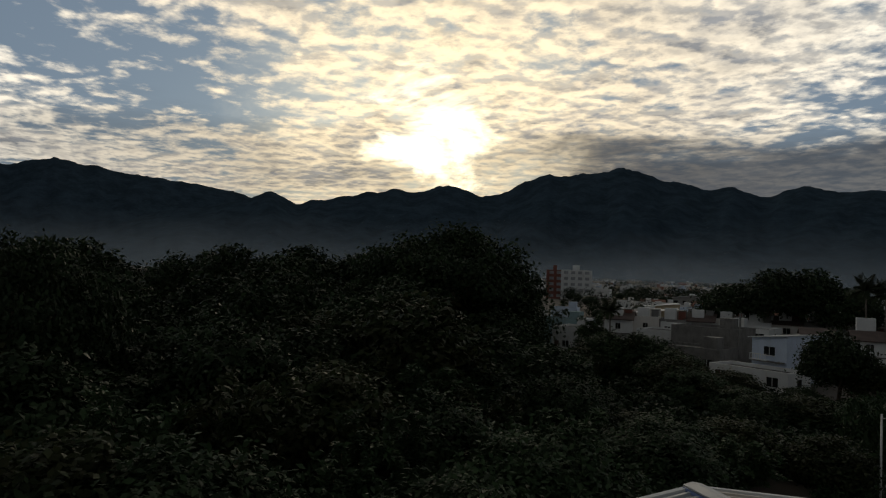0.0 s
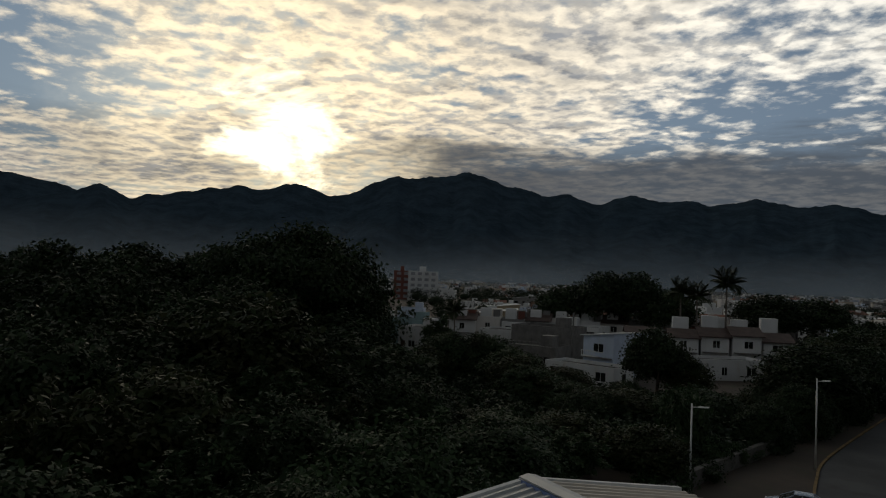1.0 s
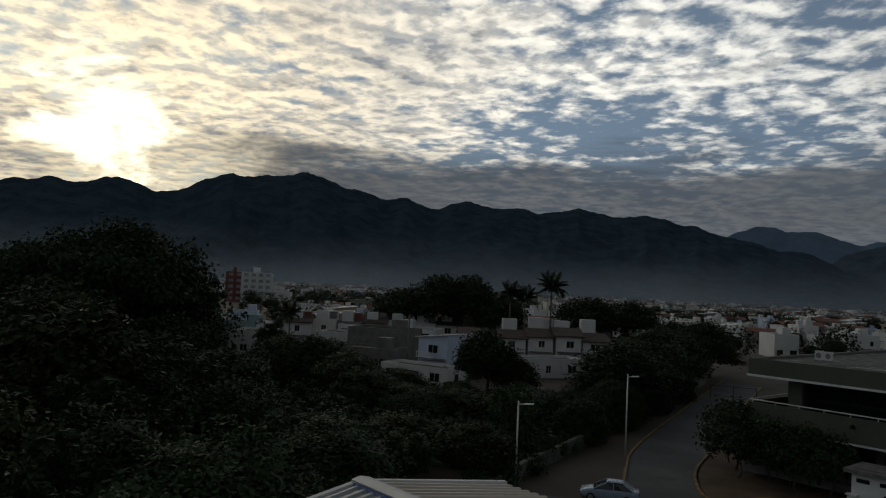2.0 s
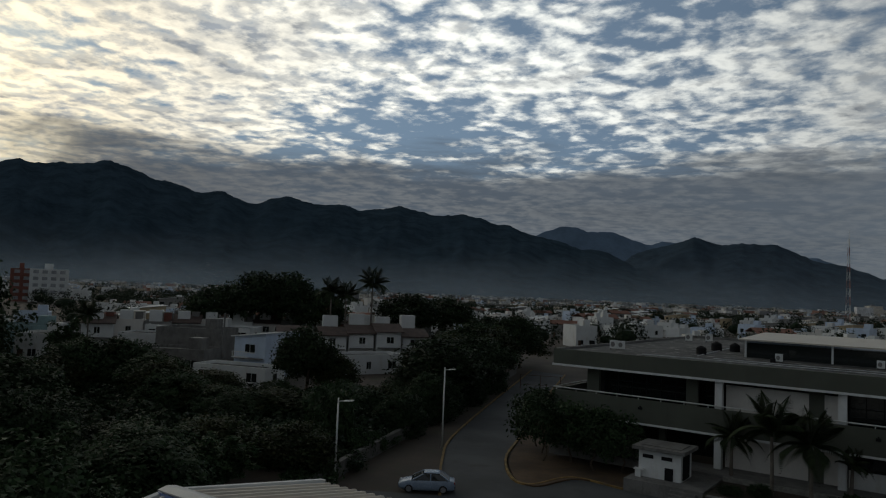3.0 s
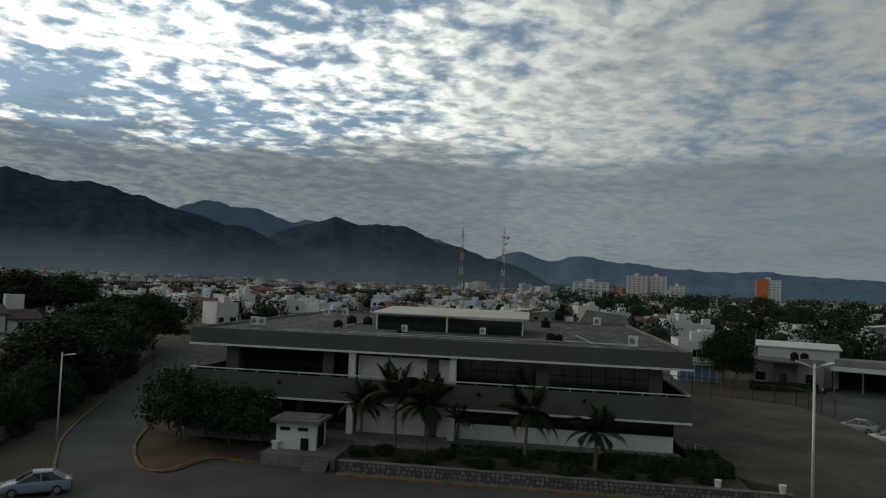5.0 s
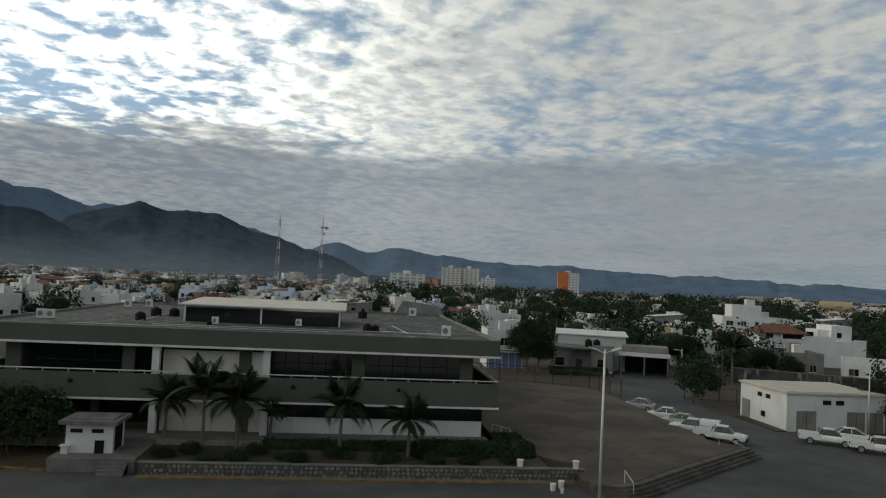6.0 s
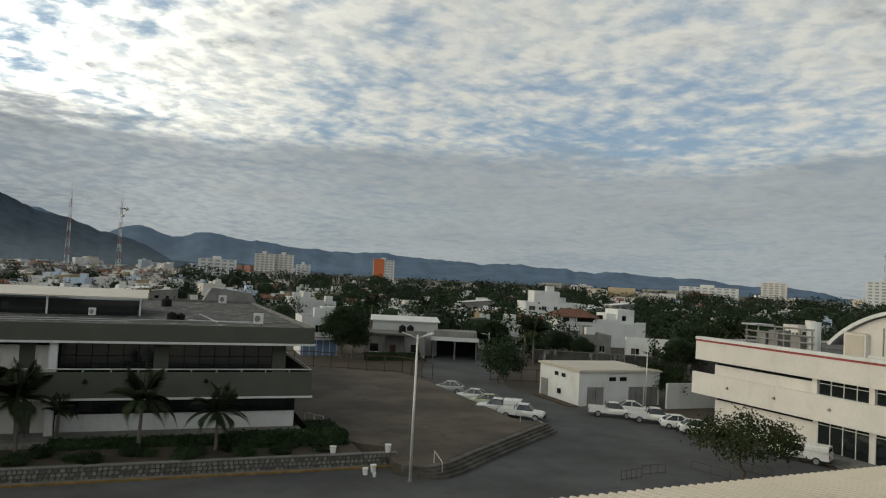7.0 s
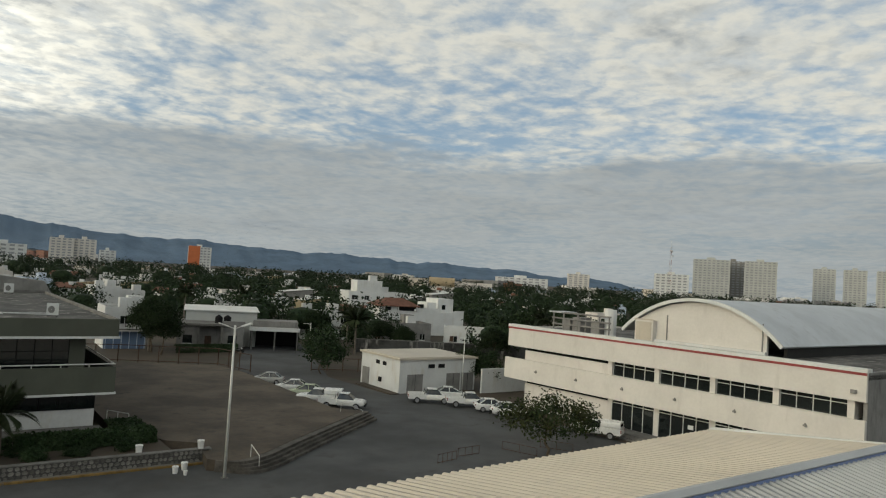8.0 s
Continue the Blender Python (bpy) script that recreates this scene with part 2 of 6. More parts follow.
# ---- building helpers ----
class Mesh:
    """Collects boxes, tubes and sheets into one mesh."""

    def __init__(self):
        self.v, self.f = [], []

    def add(self, verts, faces):
        n = len(self.v)
        self.v += [tuple(p) for p in verts]
        self.f += [tuple(i + n for i in f) for f in faces]
        return self

    def box(self, x0, x1, y0, y1, z0, z1, turn=0.0, about=(0, 0)):
        c, s = math.cos(radians(turn)), math.sin(radians(turn))
        pts = []
        for z in (z0, z1):
            for x, y in ((x0, y0), (x1, y0), (x1, y1), (x0, y1)):
                dx, dy = x - about[0], y - about[1]
                pts.append((about[0] + c * dx - s * dy, about[1] + s * dx + c * dy, z))
        return self.add(pts, [(3, 2, 1, 0), (4, 5, 6, 7), (0, 1, 5, 4), (1, 2, 6, 5), (2, 3, 7, 6), (3, 0, 4, 7)])

    def tube(self, a, b, r0, r1=None, n=8, caps=True):
        a, b = Vector(a), Vector(b)
        r1 = r0 if r1 is None else r1
        q = (b - a).to_track_quat("Z", "Y").to_matrix()
        ring = [(math.cos(2 * math.pi * i / n), math.sin(2 * math.pi * i / n)) for i in range(n)]
        pts = [a + q @ Vector((r0 * c, r0 * s, 0)) for c, s in ring] + [b + q @ Vector((r1 * c, r1 * s, 0)) for c, s in ring]
        fs = [(i, (i + 1) % n, n + (i + 1) % n, n + i) for i in range(n)]
        if caps:
            fs += [tuple(range(n - 1, -1, -1)), tuple(range(n, 2 * n))]
        return self.add(pts, fs)

    def prism(self, outline, z0, z1):
        """An upright solid over an outline that runs anticlockwise."""
        n = len(outline)
        pts = [(x, y, z0) for x, y in outline] + [(x, y, z1) for x, y in outline]
        return self.add(pts, [tuple(range(n - 1, -1, -1)), tuple(range(n, 2 * n))] + [(i, (i + 1) % n, n + (i + 1) % n, n + i) for i in range(n)])

    def sweep(self, outline, axis_from, axis_to, make):
        """A solid between two copies of an outline; make(p, s) places a point of it at s."""
        n = len(outline)
        pts = [make(p, axis_from) for p in outline] + [make(p, axis_to) for p in outline]
        return self.add(pts, [tuple(range(n - 1, -1, -1)), tuple(range(n, 2 * n))] + [(i, (i + 1) % n, n + (i + 1) % n, n + i) for i in range(n)])

    def data(self, name, material, smooth=False):
        me = bpy.data.meshes.new(name)
        me.from_pydata(self.v, [], self.f)
        me.materials.append(material)
        if smooth:
            me.shade_smooth()
        return me


def part(name, mesh, material, parent, label="", smooth=False, m=None):
    me = mesh if isinstance(mesh, bpy.types.Mesh) else mesh.data(name, material, smooth)
    ob = new(name, me)
    ob.parent = parent
    if m is not None:
        ob.matrix_basis = m
    return tagged(ob, label)


def thing(name, label, category, group="", kind="", m=None):
    ob = new(name)
    ob.empty_display_size = 0.2
    if m is not None:
        ob.matrix_basis = m
    return tagged(ob, label, category, group, kind)


def solo(name, mesh, material, label, category="", group="", kind="", smooth=False, m=None):
    ob = new(name, mesh if isinstance(mesh, bpy.types.Mesh) else mesh.data(name, material, smooth))
    if m is not None:
        ob.matrix_basis = m
    return tagged(ob, label, category, group, kind)


def polar(az, d, z=0.0):
    """The place at a bearing (degrees to the left of +y) and a distance from the rooftop."""
    return Vector((-d * math.sin(radians(az)), d * math.cos(radians(az)), z))
# ---- ground and hills ----
def make_ground():
    g = Mesh()
    n = 96
    rings = [0, 60, 150, 400, 1200, 4600]
    pts = [(0, 0, 0)]
    for r in rings[1:]:
        pts += [(r * math.cos(2 * math.pi * i / n), r * math.sin(2 * math.pi * i / n), 0) for i in range(n)]
    fs = [(0, 1 + i, 1 + (i + 1) % n) for i in range(n)]
    for k in range(len(rings) - 2):
        a, b = 1 + k * n, 1 + (k + 1) * n
        fs += [(a + i, b + i, b + (i + 1) % n, a + (i + 1) % n) for i in range(n)]
    g.add(pts, fs)
    solo("ground", g, M["earth"], "brown earth with sparse grass", kind="structure")


make_ground()


def ridge(name, label, dist, depth, az0, az1, peaks, floor, seed, material, rough=1.0, foot=0.0):
    """A wooded range: summits given as (bearing, elevation in degrees, half-width), joined, with spurs that run down to the plain."""
    cols, rows_ = int((az0 - az1) / 0.22), 26
    g = Mesh()
    pts = []
    for i in range(cols + 1):
        az = az0 + (az1 - az0) * i / cols
        e = floor
        crest = math.log(sum(math.exp(3.2 * (p[1] - 0.10 - (abs(az - p[0]) / p[2]) ** 1.5)) for p in peaks)) / 3.2
        e = max(floor, crest)
        e += rough * (0.16 * noise.noise(Vector((az * 0.9, seed, 0))) + 0.09 * noise.noise(Vector((az * 2.6, seed, 5))) + 0.05 * noise.noise(Vector((az * 7, seed, 9))))
        e = max(e, foot)
        top = EYE + dist * math.tan(radians(e))
        for j in range(rows_ + 1):
            s = j / rows_
            d = dist - depth * (1 - s)
            spur = noise.noise(Vector((az * 0.42 + 3 * s, seed + 2.0, s * 1.5))) + 0.5 * noise.noise(Vector((az * 1.3, seed + 7.0, s * 4)))
            h = top * (s ** 1.15) * (1 + 0.30 * spur * (1 - s) * min(1, s * 4))
            pts.append(polar(az, d, max(h, -1.0)))
    w = rows_ + 1
    fs = [(i * w + j, i * w + j + 1, (i + 1) * w + j + 1, (i + 1) * w + j) for i in range(cols) for j in range(rows_)]
    g.add(pts, fs)
    solo(name, g, material, label, "mountain range", kind="structure", smooth=True)


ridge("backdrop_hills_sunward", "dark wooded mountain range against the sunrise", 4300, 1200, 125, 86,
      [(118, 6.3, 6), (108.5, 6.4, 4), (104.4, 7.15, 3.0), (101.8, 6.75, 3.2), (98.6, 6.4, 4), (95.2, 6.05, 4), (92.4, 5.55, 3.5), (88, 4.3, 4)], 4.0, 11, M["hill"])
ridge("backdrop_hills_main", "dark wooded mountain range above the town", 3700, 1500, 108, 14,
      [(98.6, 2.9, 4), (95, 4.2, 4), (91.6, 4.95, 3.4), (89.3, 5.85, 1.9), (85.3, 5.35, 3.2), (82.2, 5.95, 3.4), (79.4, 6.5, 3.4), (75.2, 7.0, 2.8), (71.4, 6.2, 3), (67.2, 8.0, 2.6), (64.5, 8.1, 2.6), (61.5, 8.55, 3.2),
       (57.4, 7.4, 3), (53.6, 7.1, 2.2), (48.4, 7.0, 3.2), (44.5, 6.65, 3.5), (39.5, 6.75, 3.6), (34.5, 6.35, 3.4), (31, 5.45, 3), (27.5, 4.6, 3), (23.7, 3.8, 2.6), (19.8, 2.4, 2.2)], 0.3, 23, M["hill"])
# these ranges get their haze from the blue of their materials
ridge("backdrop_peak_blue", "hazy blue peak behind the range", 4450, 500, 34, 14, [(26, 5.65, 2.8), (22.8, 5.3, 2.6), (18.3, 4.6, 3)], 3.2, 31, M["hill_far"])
ridge("backdrop_hills_right", "wooded hill beside the town, tinted with haze", 4000, 1100, 26, -8, [(19, 4.1, 2.4), (16.3, 4.9, 2.4), (13, 4.55, 3), (11, 4.4, 2.6), (7, 3.1, 3), (3.2, 2.0, 3)], 0.2, 43, M["hill_mid"])
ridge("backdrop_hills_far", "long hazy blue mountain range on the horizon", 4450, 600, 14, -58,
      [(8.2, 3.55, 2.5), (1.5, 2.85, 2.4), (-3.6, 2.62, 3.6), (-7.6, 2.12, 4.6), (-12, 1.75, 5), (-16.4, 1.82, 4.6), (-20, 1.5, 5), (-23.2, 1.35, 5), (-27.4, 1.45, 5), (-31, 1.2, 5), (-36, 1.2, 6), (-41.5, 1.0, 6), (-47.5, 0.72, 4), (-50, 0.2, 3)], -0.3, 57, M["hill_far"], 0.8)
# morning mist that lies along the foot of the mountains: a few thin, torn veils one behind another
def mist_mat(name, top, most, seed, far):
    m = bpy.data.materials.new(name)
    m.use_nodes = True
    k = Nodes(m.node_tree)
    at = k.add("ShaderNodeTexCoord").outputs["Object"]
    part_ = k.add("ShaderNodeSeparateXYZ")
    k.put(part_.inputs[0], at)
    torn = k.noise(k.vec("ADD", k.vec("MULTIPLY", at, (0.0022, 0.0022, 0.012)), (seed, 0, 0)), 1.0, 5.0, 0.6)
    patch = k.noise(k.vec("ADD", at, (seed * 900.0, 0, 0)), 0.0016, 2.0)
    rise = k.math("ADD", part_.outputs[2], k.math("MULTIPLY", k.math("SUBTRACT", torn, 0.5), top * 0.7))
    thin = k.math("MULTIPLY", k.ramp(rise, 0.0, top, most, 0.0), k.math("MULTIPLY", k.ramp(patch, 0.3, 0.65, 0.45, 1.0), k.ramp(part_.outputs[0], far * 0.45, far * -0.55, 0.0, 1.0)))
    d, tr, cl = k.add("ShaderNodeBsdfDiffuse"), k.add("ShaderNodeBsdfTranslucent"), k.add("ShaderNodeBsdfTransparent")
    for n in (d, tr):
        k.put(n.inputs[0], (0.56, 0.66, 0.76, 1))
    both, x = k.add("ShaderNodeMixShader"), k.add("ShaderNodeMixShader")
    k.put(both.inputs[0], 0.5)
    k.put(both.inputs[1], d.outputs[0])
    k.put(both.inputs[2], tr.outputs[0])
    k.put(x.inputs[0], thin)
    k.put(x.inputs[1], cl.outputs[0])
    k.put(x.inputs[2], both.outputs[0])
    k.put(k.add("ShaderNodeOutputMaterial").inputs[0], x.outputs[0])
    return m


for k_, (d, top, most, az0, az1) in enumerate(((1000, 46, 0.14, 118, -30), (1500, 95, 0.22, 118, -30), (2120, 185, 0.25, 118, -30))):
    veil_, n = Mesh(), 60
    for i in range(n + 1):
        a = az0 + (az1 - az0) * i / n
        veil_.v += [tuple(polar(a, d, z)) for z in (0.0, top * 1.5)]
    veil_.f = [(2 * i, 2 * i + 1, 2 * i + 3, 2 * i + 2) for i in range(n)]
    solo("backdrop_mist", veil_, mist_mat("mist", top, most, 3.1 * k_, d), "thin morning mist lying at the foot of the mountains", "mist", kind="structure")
# ---- yard, drive, kerbs, terraces ----
def strip(line, width, z0, z1, closed=False):
    """A band of constant width along a line, as one solid for each stretch with mitred joints."""
    pts = [Vector((x, y, 0)) for x, y in line]
    offs = []
    for i, p in enumerate(pts):
        a = (p - pts[i - 1]).normalized() if i else (pts[1] - p).normalized()
        b = (pts[i + 1] - p).normalized() if i < len(pts) - 1 else a
        t = (a + b).normalized()
        nrm = Vector((-t.y, t.x, 0))
        offs.append(nrm * (width / max(0.5, nrm.dot(Vector((-a.y, a.x, 0))))))
    m = Mesh()
    n = len(pts)
    vs = [(p.x, p.y, z) for z in (z0, z1) for p in pts] + [(p.x + o.x, p.y + o.y, z) for z in (z0, z1) for p, o in zip(pts, offs)]
    fs = []
    for i in range(n - 1):
        a, b, c, d = i, i + 1, n + i, n + i + 1
        e, f, g, h = a + 2 * n, b + 2 * n, c + 2 * n, d + 2 * n
        fs += [(a, b, d, c), (f, e, g, h), (c, d, h, g), (b, a, e, f)]
    fs += [(0, n, 3 * n, 2 * n), (n - 1, 3 * n - 1, 4 * n - 1, 2 * n - 1)]
    return m.add(vs, fs)


def smooth_line(line, steps=6):
    """A rounded line through given corners."""
    out = []
    p = [Vector((*line[0], 0))] + [Vector((*q, 0)) for q in line] + [Vector((*line[-1], 0))]
    for i in range(1, len(p) - 2):
        for s in range(steps):
            t = s / steps
            a, b, c, d = p[i - 1], p[i], p[i + 1], p[i + 2]
            q = 0.5 * ((2 * b) + (c - a) * t + (2 * a - 5 * b + 4 * c - d) * t * t + (3 * b - a - 3 * c + d) * t ** 3)
            out.append((q.x, q.y))
    return out + [tuple(line[-1])]


DRIVE_LEFT = smooth_line([(-30.6, 43.4), (-32.6, 46.2), (-37.0, 52.6), (-42.1, 61.6), (-52.0, 85.7), (-60.0, 106.0), (-68.0, 126.0)])
BED_LINE = smooth_line([(-21.2, 54.6), (-25.6, 54.9), (-27.0, 50.6), (-29.4, 51.3), (-33.3, 57.0), (-36.2, 64.0), (-38.6, 70.0), (-46.5, 88.0), (-52.0, 103.0), (-60.0, 124.0)])
COURT = 0.85
STAIR = smooth_line([(18.6, 50.3), (20.2, 49.3), (22.6, 50.2), (27.4, 54.0), (38.4, 62.4)])

yard = [(-40, 24), (56, 24), (56, 74), (47.6, 75), (47, 90), (62, 132), (52, 134), (37.2, 100)] + [(38.2, 64)] + STAIR[::-1] + [(18.6, 53.8), (-15, 53.8), (-15, 54.6)]
yard += BED_LINE + DRIVE_LEFT[::-1] + [(-40, 38)]
solo("road", Mesh().prism(yard, -0.3, 0.03), M["asphalt"], "worn grey asphalt yard and drive", kind="structure")

for k_, (line, w) in enumerate(((DRIVE_LEFT, 0.22), (BED_LINE, -0.22))):
    tagged(solo("kerb", strip(line, w, -0.1, 0.17), M["kerb"], "worn yellow-painted concrete kerb", kind="structure"))
solo("kerb", strip([(-14.6, 53.1), (18.4, 53.1)], 0.25, -0.1, 0.16), M["kerb"], "worn yellow-painted concrete kerb", kind="structure")
solo("pavement", strip([(-14.6, 53.35), (18.4, 53.35)], 0.45, -0.1, 0.13), M["concrete"], "narrow concrete walk below the stone wall", kind="structure")

# the bed between drive and office: bare earth
solo("planting_bed", Mesh().prism([(-21.2, 54.9), (-21.2, 62), (-31.2, 62), (-31.2, 105), (-46, 105)] + [(x + 0.5, y) for x, y in BED_LINE[::-1] if y < 102][:-1], -0.2, 0.14), M["bed"],
     "brown earth planting bed beside the drive", kind="structure")

# raised lot of worn paving, with long curved steps
court = [(x - 1.05, y + 1.15) for x, y in STAIR] + [(35.2, 66), (35.2, 91), (34.0, 98.5), (22, 104.4), (14, 107), (13.6, 64), (16.4, 58.0), (18.4, 56.4)]
solo("raised_lot", Mesh().prism(court, -0.2, COURT), M["court"], "raised lot of stained brown paving", kind="structure")
steps = thing("curved_steps", "long curving flight of weathered concrete steps", "stairs", kind="structure")
for i in range(4):
    o = 0.30 * i
    part("step", strip([(x - 0.71 * o, y + 0.71 * o) for x, y in STAIR], 1.5 - o, -0.1, 0.04 + 0.2 * (i + 1)), M["steps"], steps)


def handrail(name, a, b, drop, posts=2, h=0.95):
    t = thing(name, "thin rusty tube handrail", "handrail")
    a, b = Vector(a), Vector(b)
    part("top_rail", Mesh().tube(a + Vector((0, 0, h)), b + Vector((0, 0, h)), 0.03), M["pole"], t)
    for i in range(posts):
        p = a.lerp(b, i / (posts - 1))
        part("post", Mesh().tube(p - Vector((0, 0, 0.05)), p + Vector((0, 0, h)), 0.03), M["pole"], t)


handrail("handrail", (20.6, 50.9, 0.8), (20.8, 49.7, 0.22), 0)
handrail("handrail", (35.0, 63.9, 0.85), (37.0, 63.0, 0.05), 0)
handrail("handrail", (13.7, 66.5, 0.85), (15.0, 64.4, 0.85), 0, 3)

# front retaining wall of rubble: a mortar core and stones set proud of it (the stones come at the end)
WALL_A = (-14.6, 18.6, 53.85, 0.95)
front_wall = solo("stone_wall", Mesh().box(-14.6, 18.6, 53.9, 54.35, -0.2, 0.93), M["mortar"], "low rubble stone retaining wall", "wall", kind="structure")
part("coping", Mesh().box(-14.65, 18.65, 53.84, 54.4, 0.93, 1.0), M["concrete"], front_wall)
solo("terrace", Mesh().box(-15, 16.0, 54.35, 62.2, -0.2, 0.86), M["earth"], "dark planted terrace in front of the office", kind="structure")
upper_wall = solo("stone_wall", Mesh().box(-15.0, 12.5, 59.9, 60.25, 0.8, 1.24), M["stone"], "low rubble wall below the office walkway", "wall", kind="structure")
solo("walkway", Mesh().box(-30.5, 12.6, 60.25, 63.6, 0.5, 1.2), M["concrete"], "raised concrete walkway along the office", kind="structure")

# boundary wall along the drive, of rubble, with the pillars of a gate
BOUND = smooth_line([(-36.9, 36.0), (-39.9, 43.0), (-43.6, 53.5), (-51.0, 74.0), (-60.8, 101.7), (-67, 118)], 4)
bound = solo("boundary_wall", strip(BOUND, 0.35, -0.2, 1.15), M["stone"], "long low rubble boundary wall beside the drive", "wall", kind="structure")
part("coping", strip([(x + 0.06, y) for x, y in BOUND], 0.47, 1.15, 1.23), M["stone"], bound)
solo("verge", strip([(x, y) for x, y in DRIVE_LEFT if y > 45], 3.1, -0.2, 0.10), M["earth"], "strip of dark earth beside the drive", kind="structure")


def gate(x0, y0, x1, y1):
    t = thing("metal_gate", "low rusty tube gate across the drive", "gate")
    a, b = Vector((x0, y0, 0)), Vector((x1, y1, 0))
    for s in (0.0, 0.5, 1.0):
        p = a.lerp(b, s)
        part("post", Mesh().tube(p, p + Vector((0, 0, 2.3)), 0.06), M["rust"], t)
    for z in (0.7, 2.2):
        part("rail", Mesh().tube(a + Vector((0, 0, z)), b + Vector((0, 0, z)), 0.035), M["rust"], t)


gate(-56.3, 100.5, -50.5, 103.0)
# ---- the olive office building ----
def office():
    t = thing("office_building", "two-storey olive and white office block with long balconies", "building")
    x0, x1, y0, y1 = -31.2, 13.2, 62.0, 105.0
    yw = 63.6
    part("roof_slab", Mesh().box(x0 + 0.2, x1 - 0.2, y0 + 0.2, y1, 8.62, 9.78), M["roof_old"], t, "stained flat felt roof")
    part("fascia", Mesh().box(x0, x1, y0, y0 + 0.2, 8.6, 9.98), M["olive"], t, "olive-painted roof fascia")
    part("fascia_strip", Mesh().box(x0 - 0.12, x1 + 0.12, y0 - 0.07, y0 + 1.0, 8.42, 8.6), M["white"], t, "white strip under the fascia")
    for xa, xb in ((x0, x0 + 0.3), (x1 - 0.3, x1)):
        part("parapet", Mesh().box(xa, xb, y0 + 0.2, y1, 9.6, 10.02), M["concrete"], t, "pale parapet at the roof's edge")
    part("parapet", Mesh().box(x0, x1, y1 - 0.3, y1, 9.6, 10.1), M["concrete"], t)
    part("soffit", Mesh().box(x0 + 0.2, x1 - 0.2, y0 + 0.93, y1, 8.44, 8.62), M["white"], t)
    part("balcony_front", Mesh().box(x0, x1, y0, y0 + 0.16, 4.12, 6.15), M["olive"], t, "olive-painted balcony parapet")
    part("balcony_strip", Mesh().box(x0 - 0.1, x1 + 0.1, y0 - 0.06, y0 + 1.0, 3.95, 4.12), M["white"], t, "white strip under the balcony")
    part("balcony_floor", Mesh().box(x0 + 0.16, x1 - 0.16, y0 + 0.16, 104, 4.13, 4.5), M["concrete"], t)
    for xa, xb in ((x0, x0 + 0.16), (x1 - 0.16, x1)):
        part("balcony_side", Mesh().box(xa, xb, y0 + 0.16, 100, 4.12, 6.15), M["olive"], t)
        xm = (xa + xb) / 2
        part("side_rail", Mesh().tube((xm, y0 + 0.1, 6.36), (xm, 100, 6.36), 0.05), M["pole"], t)
    rail = part("rail", Mesh().tube((x0 + 0.05, y0 + 0.08, 6.38), (x1 - 0.05, y0 + 0.08, 6.38), 0.055), M["pole"], t, "white tube rail on the balcony")
    x = x0 + 0.4
    while x < x1:
        part("rail_post", Mesh().tube((x, y0 + 0.08, 6.14), (x, y0 + 0.08, 6.38), 0.04, n=6), M["pole"], rail)
        x += 2.0
    # back wall coloured near-black for the shade deep in the rooms
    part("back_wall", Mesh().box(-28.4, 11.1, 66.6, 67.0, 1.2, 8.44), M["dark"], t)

    # walls, upper floor: from, to, material, set back
    def wall(xa, xb, z0, z1, m, y=yw, deep=0.3, name="wall"):
        part(name, Mesh().box(xa, xb, y, y + deep, z0, z1), M[m], t)

    for xa, xb, m, dy in ((-28.4, -27.2, "olive", 0), (-19.1, -18.1, "olive", 0), (-9.45, -8.34, "olive", 0.1), (0.28, 1.44, "olive", 0), (9.95, 11.1, "olive", 0)):
        wall(xa, xb, 4.5, 8.44, m, yw + dy, 0.4, "pillar")
    wall(-15.75, -9.45, 4.5, 8.05, "cream", yw, 0.3, "wall_panel")
    wall(-8.34, -7.3, 4.5, 8.05, "cream", yw, 0.3, "wall_panel")
    for xa in (-16.35, -7.25):
        part("column", Mesh().box(xa, xa + 0.58, 62.35, 62.95, 1.2, 8.44), M["white"], t, "white concrete column")
    wall(-15.75, -9.45, 1.2, 3.95, "cream", yw, 0.3, "wall_panel")
    wall(-9.45, -8.34, 1.2, 3.95, "olive", yw + 0.1, 0.3, "pillar")
    wall(-8.34, -7.3, 1.2, 3.95, "cream", yw, 0.3, "wall_panel")
    wall(-6.65, 12.1, 1.2, 2.55, "white", yw, 0.3, "low_wall")
    wall(-28.4, -22.0, 1.2, 2.3, "render_grey", yw + 0.6, 0.3, "low_wall")
    for xa in (-28.4, -21.5):
        wall(xa, xa + 0.6, 1.2, 4.13, "olive", yw + 0.2, 0.4, "pillar")

    # window bands: panes between thin mullions
    def window(xa, xb, z0, z1, n, y=yw + 0.12):
        w = part("window", Mesh().box(xa, xb, y + 0.06, y + 0.10, z0, z1), M["glass"], t, "dark tinted window band")
        for i in range(n + 1):
            xm = xa + (xb - xa) * i / n
            part("mullion", Mesh().box(xm - 0.03, xm + 0.03, y, y + 0.06, z0, z1), M["black"], w)
        for z in (z0, z1 - 0.06, z0 + (z1 - z0) * 0.7):
            part("transom", Mesh().box(xa, xb, y + 0.01, y + 0.05, z, z + 0.05), M["black"], w)

    window(-6.65, 0.28, 4.5, 8.4, 6)
    window(1.44, 9.95, 4.5, 8.4, 7)
    window(-27.2, -19.1, 4.5, 8.4, 6, yw + 1.4)
    window(-18.1, -16.0, 4.5, 8.4, 2, yw + 1.4)
    window(-6.65, 12.1, 2.55, 3.95, 14)
